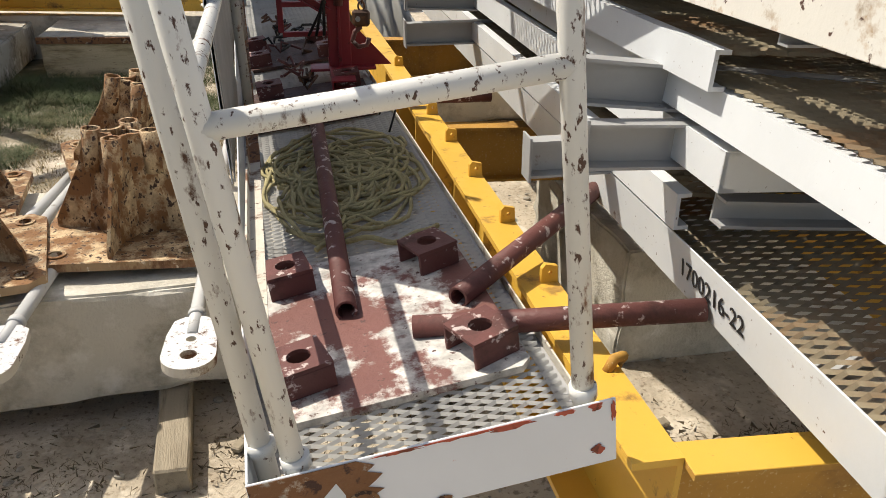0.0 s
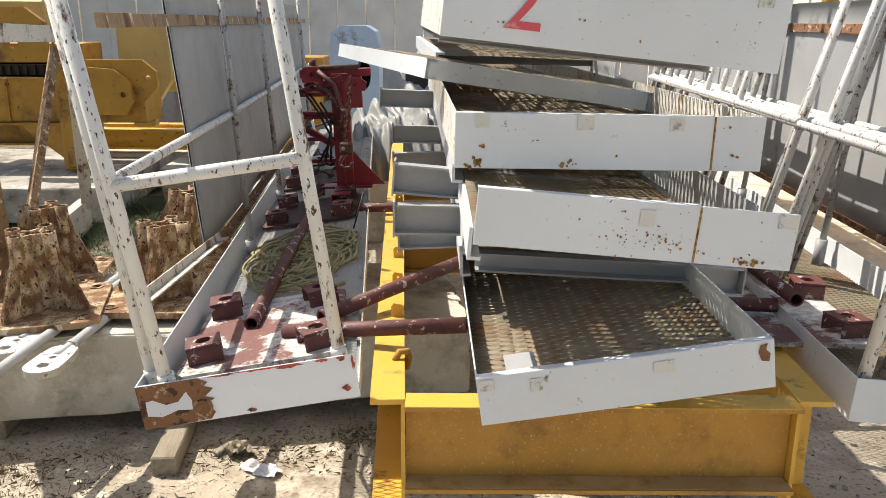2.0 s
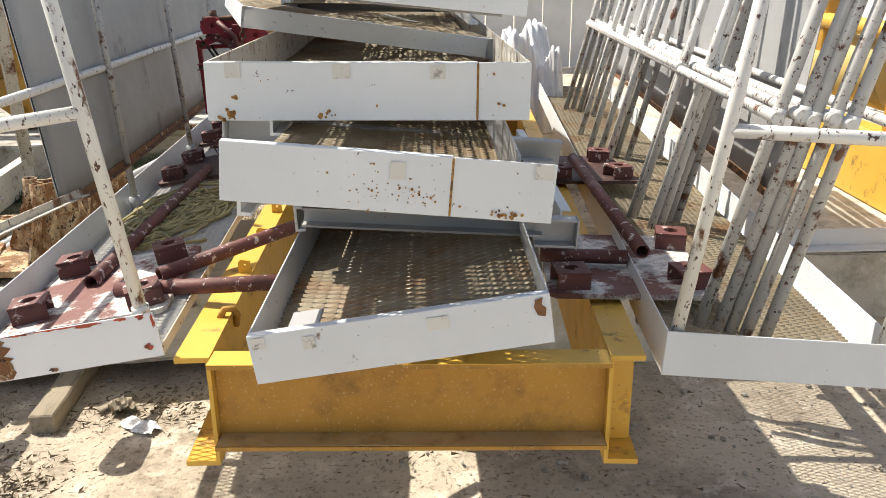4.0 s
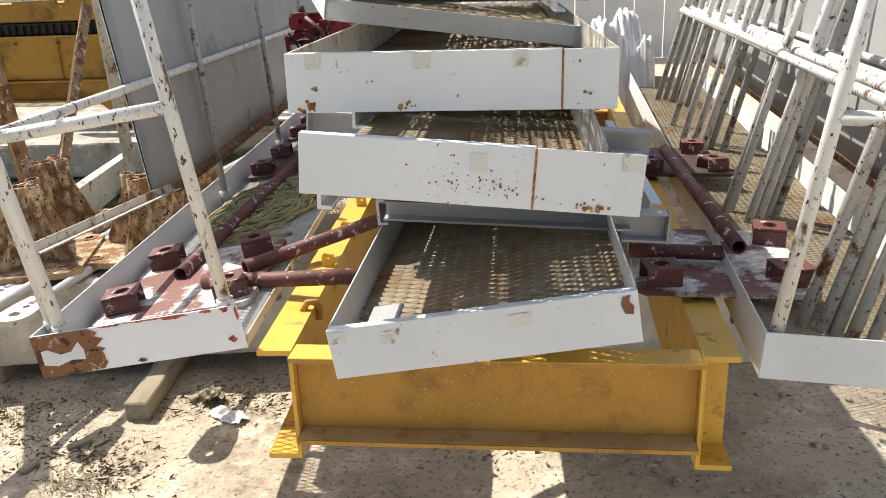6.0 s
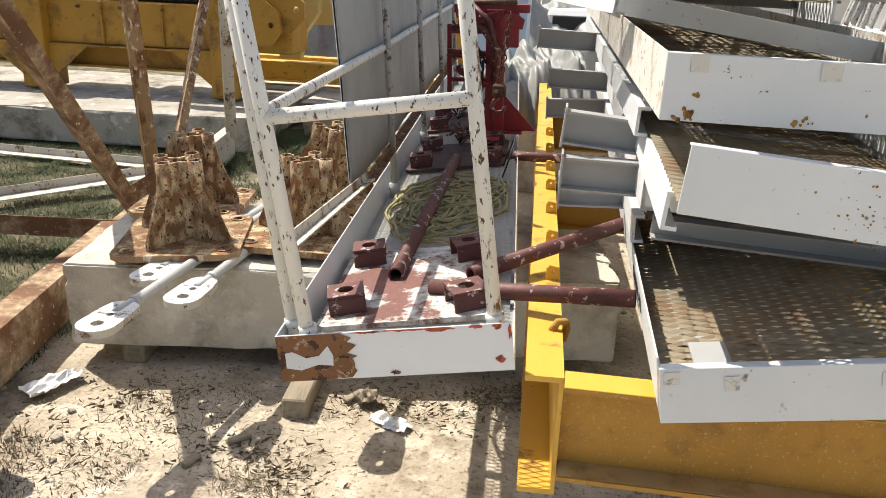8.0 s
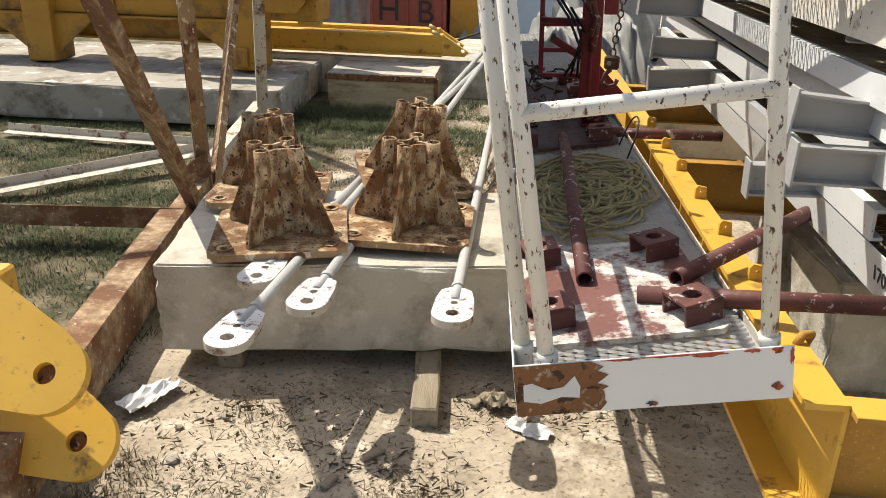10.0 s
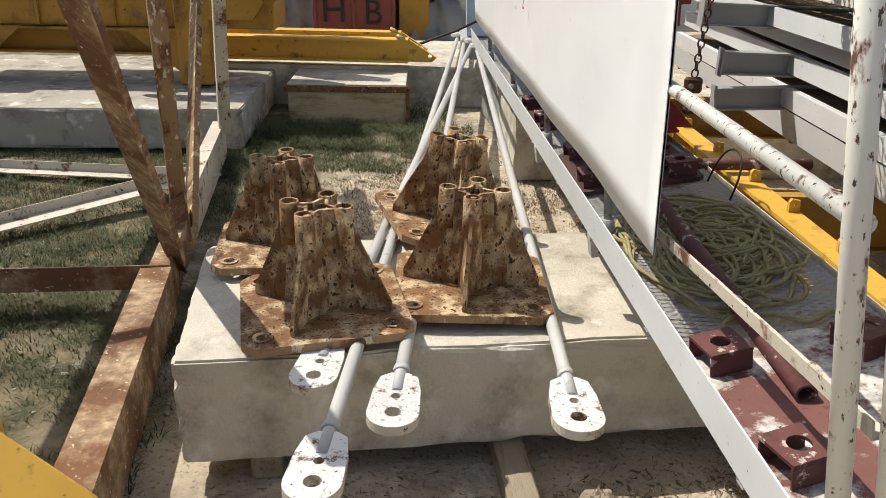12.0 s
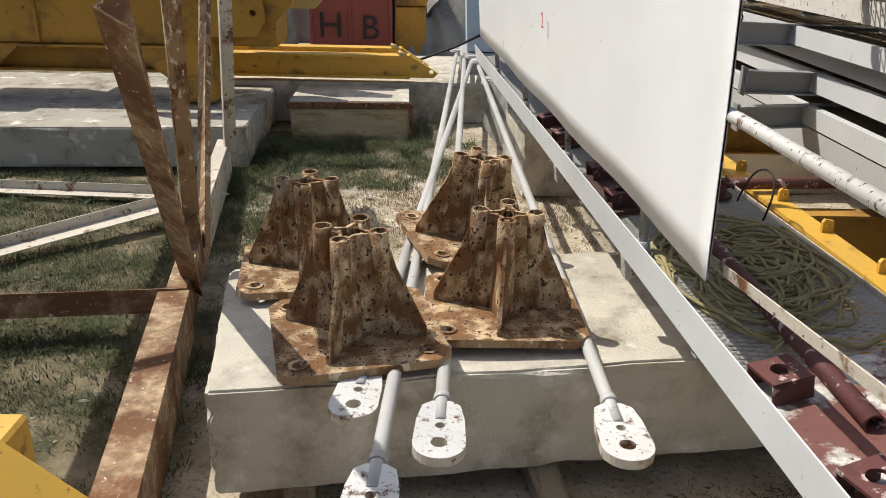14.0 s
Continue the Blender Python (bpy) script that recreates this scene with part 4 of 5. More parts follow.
def rail_frame(v, u0, lean, feet, rise, label, material):
    """A loose guard rail frame: a long rail with uprights, leaning over the platform."""
    th = thing("guard_rail_frame", RPM @ pose(u0, v, 0.02, 0, 0, 0), label, "guard rail", "leaning guard rail frames")
    w = 0.58 + rise
    for i, y in enumerate(feet):
        part("upright", tube([(0, y, 0), (lean * 0.68, y + 0.003, 0.68), (lean * 1.35, y, 1.35)], 0.0165, 12), material if i % 3 else M_POSTG, th)
        part("weld_collar", tube([(lean * w - 0.003, y, w - 0.022), (lean * w + 0.003, y, w + 0.022)], 0.0185, 12), M_POST, th)
    part("rail", tube([(lean * w - 0.01, -0.03, w), (lean * w - 0.01, feet[-1] + 0.05, w)], 0.0165, 12), M_POST, th)
    part("top_rail", tube([(lean * 1.34, -0.03, 1.34), (lean * 1.34, feet[-1] + 0.05, 1.34)], 0.0165, 12), M_POST, th)
    return th


rail_frame(0.27, 0.155, 0.19, (0, 1.02, 2.36, 3.7), 0.00, "white guard rail frame with rust chips leaning over", M_POST)
rail_frame(0.25, 0.200, 0.20, (0, 0.92, 2.30, 3.7), 0.012, "white guard rail frame with rust chips leaning over", M_POST)
rail_frame(0.24, 0.232, 0.19, (0, 0.93, 2.18, 3.6), 0.0, "white guard rail frame with rust chips leaning over", M_POST)
rail_frame(0.22, 0.265, 0.20, (0, 0.99, 2.22, 3.6), 0.012, "worn grey guard rail frame leaning over", M_POSTG)
rail_frame(0.21, 0.312, 0.19, (0, 1.05, 2.15, 3.5), 0.0, "worn grey guard rail frame leaning over", M_POSTG)
rail_frame(1.30, 0.145, 0.20, (0, 0.75, 1.7, 2.6), 0.008, "white guard rail frame with rust chips leaning over", M_POST)

# ---- rusted mast feet ----


def bracket(m, label, spin=0):
    th = thing("mast_foot", m, label, "steel bracket", "rusted mast feet")
    w, d = 0.250, 0.245
    c = 0.042
    out = [(-w + c, -d), (w - c, -d), (w, -d + c), (w, d - c), (w - c, d), (-w + c, d), (-w, d - c), (-w, -d + c)]
    holes = [circle(sx * (w - 0.062), sy * (d - 0.062), 0.019) for sx in (-1, 1) for sy in (-1, 1)]
    foot = worn_rim(part("foot_plate", plate(out, holes, 0.026), M_BRK, th), M_RUSTC)
    for sx in (-1, 1):
        for sy in (-1, 1):
            x, y = sx * (w - 0.062), sy * (d - 0.062)
            part("hole_rim", plate(circle(x, y, 0.030), [circle(x, y, 0.019)], 0.004, m=pose(0, 0, 0.0265)), M_BRK, foot)
    a = 0.082
    corners = [(a * math.cos(radians(k)), a * math.sin(radians(k))) for k in (-8 + spin, 82 + spin, 172 + spin, 262 + spin)]
    h = 0.345
    # folded star column between the four tubes
    for i in range(4):
        p, q = Vector((*corners[i], 0)), Vector((*corners[(i + 1) % 4], 0))
        mid = (p + q) / 2 * 0.55
        for s, e in ((p, mid), (mid, q)):
            r, u, dd = basis(s, e)
            bm = B()
            lo = [s * 1.35, e * 1.35, e, s]
            vs = []
            for k, (pt, z) in enumerate(((s * 1.55, 0.026), (e * 1.55, 0.026), (e, h), (s, h))):
                for side in (-1, 1):
                    vs.append(bm.verts.new(pt + r * 0.005 * side + Vector((0, 0, z + (0.006 * noise.noise(pt * 30) if z > 0.1 else 0)))))
            for f in ((0, 2, 4, 6), (1, 7, 5, 3), (0, 1, 3, 2), (2, 3, 5, 4), (4, 5, 7, 6), (6, 7, 1, 0)):
                bm.faces.new([vs[j] for j in f])
            part("web", bm, M_BRK, th)
    for i, (x, y) in enumerate(corners):
        part("tube_socket", tube([(x * 1.12, y * 1.12, h - 0.125), (x * 1.05, y * 1.05, h + 0.008)], 0.029, 14, hollow=True), M_BRK, th)
        dirv = Vector((x, y, 0)).normalized()
        ang = math.degrees(math.atan2(y, x))
        reach = 0.225
        prof = [(0.03, 0.0), (reach, 0.0), (reach, 0.030), (0.135, h - 0.13), (0.112, h - 0.05), (0.03, h - 0.03)]
        b2 = plate(prof, [], 0.011, m=pose(0, 0, 0.026, 0, 0, ang) @ pose(0, 0.0055, 0, 90, 0, 0))
        part("gusset", b2, M_BRK, th)
    return th


bracket(pose(-0.845, 2.425, 0.482, 1.5, -1.5, 14), "rusted steel mast foot with flaking cream paint on the concrete block", -20)
bracket(pose(-0.385, 2.620, 0.474, 1.0, 1.0, 2), "rusted steel mast foot with four bolt holes on the concrete block")
bracket(pose(-1.065, 2.970, 0.462, 0, 0, 8), "rusted steel mast foot at the back of the concrete block")
bracket(pose(-0.470, 3.230, 0.490, 4, 6, 20), "rusted steel mast foot tilted behind the others")

# ---- tie rods with eye plates ----


def tie_rod(eye, toward, label, slope=0.0):
    eye, toward = Vector(eye), Vector(toward)
    d = toward - eye
    yaw = math.degrees(math.atan2(-d.x, d.y))
    pitch = math.degrees(math.atan2(d.z, math.hypot(d.x, d.y)))
    th = thing("tie_rod", pose(*eye, pitch, 0, yaw), label, "tie rod", "white tie rods")
    r = 0.066
    out = [(r * math.cos(math.pi + math.pi * k / 14), r * math.sin(math.pi + math.pi * k / 14)) for k in range(15)]
    out += [(0.062, 0.10), (0.050, 0.165), (0.024, 0.185), (0.012, 0.185), (0.012, 0.12), (-0.012, 0.12), (-0.012, 0.185), (-0.024, 0.185), (-0.050, 0.165), (-0.062, 0.10)]
    worn_rim(part("eye_plate", plate(out, [circle(0, 0, 0.021), circle(0, 0.072, 0.013)], 0.026, m=pose(0, 0, -0.026)), M_EYE, th, "white steel eye plate with bolt hole"), M_RUSTW)
    part("rod", tube([(0, 0.10, -0.013), (0, 0.24, -0.013), (0, d.length, -0.013)], 0.0195, 14), M_PIPEW, th)
    part("collar", tube([(0, 0.20, -0.013), (0, 0.225, -0.013)], 0.0235, 14), M_PIPEW, th)
    return th


tie_rod((-0.742, 1.590, 0.488), (-0.430, 8.6, 0.46), "white steel tie rod with eye plate lying across the block")
tie_rod((-0.588, 1.871, 0.482), (-0.345, 8.6, 0.50), "white steel tie rod with eye plate lying across the block")
tie_rod((-0.125, 1.876, 0.478), (-0.250, 7.6, 0.50), "white steel tie rod passing beside the rusted mast foot")
tie_rod((-0.815, 2.050, 0.474), (-0.300, 7.9, 0.50), "white steel tie rod partly under the rusted mast foot")

for x, y, z in ((-0.43, 8.64, 0.47), (-0.345, 8.66, 0.51), (-0.25, 7.66, 0.51), (-0.30, 7.96, 0.51)):
    out = [(0.066 * math.cos(2 * math.pi * k / 18), 0.085 * math.sin(2 * math.pi * k / 18)) for k in range(18)]
    solid("rod_eye", plate(out, [circle(0, 0, 0.026)], 0.026), M_EYE, "worn white eye at the far end of a tie rod", "eye plate", "far rod eyes", "", pose(x, y, z, 0, 0, 3))
solid("hose", tube([(-1.31, 8.0, 0.397), (-1.05, 8.02, 0.42), (-0.775, 8.0, 0.48), (-0.45, 8.0, 0.60), (-0.20, 8.0, 0.72)], 0.012, 8), M_DARK, "black hose drooping between the machines", "hose")

# ---- rusty lattice frame ----
lat = thing("lattice_frame", pose(-1.5, 2.2, 0), "rusty lattice frame with flaking white paint lying on the grass", "steel frame")


def lat_bar(name, p, q, w, h, material, profile=l_profile, up=(0, 0, 1)):
    o = Vector((1.5, -2.2, 0))
    part(name, prism(profile(w, h), Vector(p) + o, Vector(q) + o, up), material, lat)


SQUARE = lambda w, h: [(-w / 2, 0), (w / 2, 0), (w / 2, h), (-w / 2, h)]
lat_bar("base_beam", (-1.315, 1.25, 0.02), (-1.68, 3.25, 0.02), 0.125, 0.22, M_RUSTL, SQUARE)
lat_bar("base_beam", (-1.68, 3.25, 0.02), (-1.83, 4.12, 0.02), 0.085, 0.20, M_RUSTL, SQUARE)
lat_bar("base_beam", (-1.83, 4.12, 0.02), (-2.08, 5.70, 0.02), 0.08, 0.24, M_RUSTW, SQUARE)
lat_bar("cross_bar", (-1.64, 3.30, 0.12), (-3.3, 3.10, 0.12), 0.08, 0.11, M_RUSTL)
lat_bar("diagonal", (-1.745, 3.57, 0.12), (-1.341, 1.999, 1.48), 0.098, 0.098, M_RUSTL, up=(1, -1, 0.3))
lat_bar("upright", (-1.845, 3.95, 0.12), (-1.715, 3.58, 1.60), 0.080, 0.075, M_RUSTC, up=(0.4, -1, 0))
lat_bar("diagonal", (-1.80, 3.98, 0.12), (-2.02, 5.28, 1.48), 0.075, 0.075, M_RUSTC, up=(1, -1, 0.3))
lat_bar("upright", (-2.055, 5.58, 0.20), (-1.91, 5.24, 1.55), 0.085, 0.07, M_RUSTW, up=(0.4, -1, 0))
lat_bar("top_chord", (-2.05, 5.60, 1.50), (-1.56, 2.66, 1.56), 0.09, 0.11, M_RUSTW, SQUARE)
# Unseen braces and far chord, added to throw dappled shade on the block
for p, q in (((-2.75, 3.00, 1.60), (-1.72, 3.62, 1.58)), ((-1.72, 3.62, 1.60), (-2.90, 4.40, 1.58)), ((-2.90, 4.40, 1.58), (-2.00, 5.30, 1.54))):
    lat_bar("top_brace", p, q, 0.07, 0.07, M_RUSTC)
lat_bar("top_chord", (-3.10, 5.60, 1.50), (-2.60, 2.10, 1.60), 0.09, 0.11, M_RUSTW, SQUARE)
part("joint_plate", plate([(-0.12, 0.0), (0.11, 0.0), (0.08, 0.26), (-0.10, 0.22)], [], 0.012, m=pose(-0.285, 1.60, 0.10, 90, 0, 70)), M_RUSTL, lat)
for p, q, w in (((-3.15, 3.85, 0.05), (-1.95, 5.0, 0.12), 0.13), ((-3.9, 5.25, 0.04), (-2.0, 5.08, 0.05), 0.10), ((-2.3, 2.05, 0.02), (-1.47, 2.12, 0.02), 0.09)):
    lat_bar("angle_bar", p, q, w, 0.06, M_RUSTW)

# ---- yellow lugs in the foreground ----


def lug(m, label):
    th = thing("yellow_lug", m, label, "steel lug", "yellow crane lugs")
    out = [(-0.9, -0.16), (-0.10, -0.165)] + [(0.11 * math.cos(a), 0.11 * math.sin(a)) for a in [radians(-70 + 14 * k) for k in range(11)]] + [(-0.06, 0.12), (-0.9, 0.16)]
    part("lug_plate", plate(out, [circle(0.0, 0.0, 0.030, 18)], 0.036), M_YEL, th)
    # Rust-brown disc added inside the open bolt hole so it reads dark
    part("bush", tube([(0, 0, 0.004), (0, 0, 0.010)], 0.0295, 18), M_RUSTB, th)
    part("rib", box((-0.9, -0.02, 0.037), (-0.20, 0.0, 0.055), 0.002), M_YEL, th)
    return th


lug(pose(-1.156, 1.372, 0.445, 42, 22, -16), "bright yellow steel lug plate with a round bolt hole")
lug(pose(-1.130, 1.420, 0.200, 42, 22, -16), "lower bright yellow steel lug plate with a round bolt hole")
solid("lug_body", box((-2.0, 1.42, 0.0), (-1.62, 1.95, 0.50), 0.01), M_YEL, "yellow crane base casting behind the lugs", "steel block")

# ---- far machinery ----


def girder():
    th = thing("machine_frame", pose(-3.4, 6.75, 0.34), "large yellow machine frame of box girders on a concrete slab", "machine frame")
    part("girder", box((-2.6, -0.10, 0.42), (1.55, 0.32, 0.82), 0.01), M_YELF, th)
    part("lower_beam", prism(i_profile(0.22, 0.20, 0.02, 0.015), (-2.6, 0.12, 0.19), (0.85, 0.12, 0.19)), M_YELD, th)
    part("leg", box((0.80, -0.22, 0.0), (1.06, 0.12, 0.95), 0.012), M_YELF, th)
    part("leg", box((-1.10, -0.22, 0.0), (-0.84, 0.12, 0.95), 0.012), M_YELF, th)
    for x, k in ((0.80, -1), (-0.84, 1), (-1.10, -1)):
        part("gusset", plate([(0, 0.08), (k * 0.42, 0.42), (0, 0.42)], [], 0.03, m=pose(x, -0.12, 0, 90, 0, 0)), M_YELF, th)
    for x in (-2.0, -1.5, -0.3, 0.3):
        part("rib", box((x, -0.125, 0.43), (x + 0.02, -0.10, 0.81), 0.002), M_YELF, th)
    ring = part("gear_ring", box((-2.4, -0.02, 0.83), (0.9, 0.30, 0.93), 0.01), M_DARK, th)
    for i in range(44):
        part("tooth", box((-2.4 + i * 0.075, -0.045, 0.835), (-2.365 + i * 0.075, -0.02, 0.925), 0.003), M_DARK, ring)
    part("turntable", box((-2.4, 0.0, 0.94), (1.0, 0.4, 1.12), 0.01), M_YELF, th)
    part("bracket", plate([(0, 0), (0.5, 0), (0.62, 0.12), (0.62, 0.26), (0.5, 0.36), (0, 0.36)], [circle(0.54, 0.2, 0.03)], 0.05, m=pose(1.06, -0.10, 0.62, 90, 0, 0)), M_YELF, th)
    part("bracket", plate([(0, 0), (0.5, 0), (0.62, 0.12), (0.62, 0.36), (0.5, 0.5), (0, 0.5)], [circle(0.54, 0.2, 0.03)], 0.05, m=pose(1.2, 0.9, 0.62, 90, 0, 0)), M_YELP, th)
    part("slotted_lug", plate([(-0.30, 0.0), (0.46, 0.0), (0.46, 0.34), (0.30, 0.46), (-0.30, 0.46)], [[(0.16 + 0.06 * math.cos(2 * math.pi * k / 12), 0.22 + 0.11 * math.sin(2 * math.pi * k / 12)) for k in range(12)]], 0.06, m=pose(0.30, -0.14, 0.96, 90, 0, 0)), M_YELF, th)
    part("slotted_lug", plate([(0, 0), (0.34, 0), (0.42, 0.12), (0.40, 0.30), (0.26, 0.40), (0, 0.42)], [circle(0.33, 0.18, 0.025)], 0.05, m=pose(1.06, -0.16, 0.50, 90, 0, 0)), M_YELF, th)
    part("hanging_leg", plate([(0, 0.25), (0.10, 0), (0.30, 0), (0.36, 0.25), (0.50, 0.45), (0.50, 1.05), (0, 1.05)], [circle(0.20, 0.10, 0.035)], 0.12, m=pose(1.06, 0.75, 0.30, 90, 0, 0)), M_YELP, th)
    part("foot_clamp", box((0.86, -0.27, 0.03), (0.96, -0.22, 0.20), 0.01), M_YELF, th)
    part("ledge", box((-2.6, -0.16, 0.40), (0.80, -0.10, 0.415), 0.003), M_YELF, th)
    for k in range(7):
        part("bolt", tube([(-2.2 + k * 0.42, -0.10, 0.76), (-2.2 + k * 0.42, -0.125, 0.76)], 0.016, 8), M_RUSTB, th)
    part("upper_box", box((-1.6, 0.2, 1.12), (-0.9, 0.8, 1.6), 0.02), M_YELP, th)
    part("upper_box", box((-0.7, 0.4, 1.12), (0.5, 0.9, 1.5), 0.02), M_YELP, th)


block("concrete_slab", pose(-5.6, 5.62, 0.03, 0, 0, 3.0), (3.65, 2.2, 0.29), M_CONCW, "pale concrete slab under the yellow machine", cuts=16)
girder()
block("concrete_block", pose(-1.80, 6.72, 0.0, 0, 0, 2.0), (0.96, 0.9, 0.30), M_TAN, "low tan stained block with dark metal edging", cuts=8)
edge = thing("edge_frame", pose(-1.80, 6.72, 0.30, 0, 0, 2), "dark steel edging and white top of the low block", "edging")
part("bar", box((-0.02, -0.02, -0.03), (0.98, 0.0, 0.02), 0.003), M_RUSTB, edge)
part("bar", box((0.96, -0.02, -0.30), (0.99, 0.02, 0.0), 0.003), M_RUSTB, edge)
part("top_sheet", box((0.0, 0.0, 0.012), (0.96, 0.9, 0.03), 0.003), M_CONC, edge, "white dusty top")
block("concrete_slab", pose(-3.0, 7.4, 0.0, 0, 0, 1.0), (3.4, 1.6, 0.36), M_CONC, "long white dusted concrete slab under the yellow beams", cuts=10)
for y, x1 in ((7.50, -0.86), (7.95, -0.95)):
    bm = prism(i_profile(0.16, 0.20, 0.02, 0.015), (-2.75, y, 0.40), (x1, y - 0.05, 0.40))
    ob = thing("yellow_beam", pose(0, 0, 0), "yellow painted I-beam lying on a concrete slab", "steel beam", "yellow beams")
    part("beam", bm, M_YEL, ob)
    part("nose", plate([(0, 0), (0.22, 0), (0.26, 0.04), (0.0, 0.20)], [circle(0.2, 0.05, 0.02)], 0.05, m=pose(x1 - 0.01, y, 0.40, 90, 0, -2)), M_YEL, ob)
    part("pin", tube([(x1 - 0.1, y - 0.11, 0.63), (x1 - 0.03, y - 0.12, 0.60)], 0.02, 8), M_YELP, ob)

block("concrete_slab", pose(-2.45, 9.9, 0.0), (2.0, 1.3, 0.195), M_CONCW, "low concrete slab under the red and yellow boxes", cuts=6)
rb = thing("red_box", pose(-2.15, 10.2, 0.2), "faded red steel box with black painted letters", "steel box")
part("body", box((0, 0, 0), (0.98, 0.8, 1.0), 0.012), M_REDBOX, rb)
for x in (0.0, 0.46, 0.94):
    part("rib", box((x, -0.02, 0.02), (x + 0.04, 0.0, 0.98), 0.004), M_REDBOX, rb)
text_part("letter", "H", 0.42, M_INK, pose(0.25, -0.025, 0.32, 90, 0, 0), rb)
text_part("letter", "B", 0.40, M_INK, pose(0.72, -0.025, 0.30, 90, 0, 0), rb)
yb = thing("yellow_box", pose(-1.13, 10.25, 0.2), "dull yellow steel box beside the red box", "steel box")
part("body", box((0, 0, 0), (0.36, 0.7, 0.55), 0.01), M_YELF, yb)
part("lid", box((-0.01, -0.01, 0.56), (0.37, 0.71, 1.0), 0.01), M_YELF, yb)


def drape(name, m, sx, sy, h, material, label, seed):
    """A crumpled tarpaulin over a heap."""
    n = 90
    verts, faces = [], []
    for j in range(n + 1):
        for i in range(n + 1):
            x, y = i / n * 2 - 1, j / n * 2 - 1
            edge = max(abs(x), abs(y))
            hang = min(1.0, max(0.0, (1 - edge) / 0.42)) ** 0.55
            fold = abs(noise.noise((x * 4.2 + y * 2.0, y * 1.4 - x, seed))) + 0.55 * abs(noise.noise((x * 9 + y * 5, y * 3 - x * 2, seed + 9)))
            top = 0.78 + 0.30 * noise.noise((x * 1.7 + seed, y * 1.7, 1))
            z = h * hang * top + h * 0.20 * (fold - 0.3) * (1.15 - 0.5 * hang)
            spread = 1 + 0.10 * (fold - 0.3)
            verts.append((x * sx / 2 * spread, y * sy / 2 * spread, max(0.004 * fold, z)))
    for j in range(n):
        for i in range(n):
            faces.append((j * (n + 1) + i, j * (n + 1) + i + 1, (j + 1) * (n + 1) + i + 1, (j + 1) * (n + 1) + i))
    ob = raw(name, verts, faces, material)
    for f in ob.data.polygons:
        f.use_smooth = True
    ob.matrix_world = m
    tagged(ob, label, "tarpaulin", "tarpaulins")


drape("tarpaulin", pose(0.25, 11.3, 0.0), 2.5, 2.2, 1.35, M_TARP, "grey crumpled tarpaulin over stored goods", 3)
drape("tarpaulin", pose(0.42, 6.4, 0.0, 0, 0, 8), 1.0, 2.0, 1.12, M_TARP, "grey plastic sheet draped over machine parts", 8)
drape("tarpaulin", pose(1.95, 6.0, 0.0), 0.62, 1.0, 1.42, M_TARPW, "white plastic sheet wrapped over a pile", 15)
drape("tarpaulin", pose(-2.95, 12.0, 0.0), 1.9, 1.6, 1.5, M_TARP, "grey tarpaulin behind the red box", 21)

cab = thing("blue_cab", pose(-0.10, 8.6, 0.0), "pale blue rounded machine cab with a dark oval opening", "machine cab")
shell = [(-0.24, 0.55), (0.24, 0.55), (0.26, 1.40), (0.22, 1.56), (0.12, 1.62), (-0.14, 1.62), (-0.24, 1.55), (-0.27, 1.40)]
oval = [(0.09 + 0.075 * math.cos(2 * math.pi * k / 18), 1.12 + 0.17 * math.sin(2 * math.pi * k / 18)) for k in range(18)]
part("shell", plate(shell, [oval], 0.55, m=pose(0, 0.0, 0, 90, 0, 0)), M_BLUE, cab)
# Black sheet behind the oval, standing in for the unlit inside
part("dark_interior", box((-0.20, -0.20, 0.60), (0.22, -0.16, 1.5), 0.004), M_DARK, cab)
part("base", box((-0.30, -0.60, 0.0), (0.30, 0.05, 0.54), 0.02), M_GREY, cab)
van = thing("parked_machine", pose(0.62, 10.6, 0.0), "white and blue machine with dark window far behind the stack", "machine")
part("body", box((-0.40, 0, 0.35), (0.45, 1.6, 1.05), 0.06), M_TARPW, van)
part("window", box((-0.30, -0.01, 0.72), (0.20, 0.02, 0.98), 0.01), M_DARK, van)
part("bumper", box((-0.42, -0.05, 0.22), (0.47, 0.05, 0.36), 0.02), M_BLUE, van)
for x in (-0.28, 0.33):
    part("wheel", tube([(x - 0.07, 0.3, 0.24), (x + 0.07, 0.3, 0.24)], 0.24, 20), M_DARK, van)


def yellow_machine():
    th = thing("yellow_machine", pose(4.1, 3.6, 0.34), "yellow crane carriage with pipes on a concrete slab", "machine")
    part("side_frame", box((-0.35, -1.0, 0.0), (-0.2, 2.6, 0.42), 0.015), M_YEL, th)
    part("cross_box", box((-0.3, -1.0, 0.42), (0.6, -0.4, 0.8), 0.02), M_YELF, th)
    for y in (0.2, 1.2, 2.2):
        part("stanchion", box((-0.3, y, 0.42), (-0.2, y + 0.1, 1.7), 0.01), M_YELF, th)
    part("pipe", tube([(-0.28, -0.9, 0.95), (-0.28, 2.6, 1.0)], 0.05, 12), M_YEL, th)
    part("drum", tube([(-0.1, 0.4, 0.7), (-0.1, 1.6, 0.7)], 0.22, 20), M_YELP, th)


block("concrete_slab", pose(2.80, 3.0, 0.0, 0, 0, -2.5), (2.2, 3.8, 0.34), M_CONC, "wide concrete slab beside the loaded platform", cuts=14)
yellow_machine()
bm = prism(l_profile(0.09, 0.09, 0.008), (2.85, 3.05, 0.35), (3.9, 3.10, 0.35))
solid("angle_bar", bm, M_WHITE, "white painted steel angle lying on the slab", "steel angle")

# far fence that closes the yard
bm = B()
for i in range(80):
    box((-20 + i * 0.5, 14.0 + (i % 2) * 0.03, 0.0), (-19.52 + i * 0.5, 14.05 + (i % 2) * 0.03, 2.6), 0.0, bm)
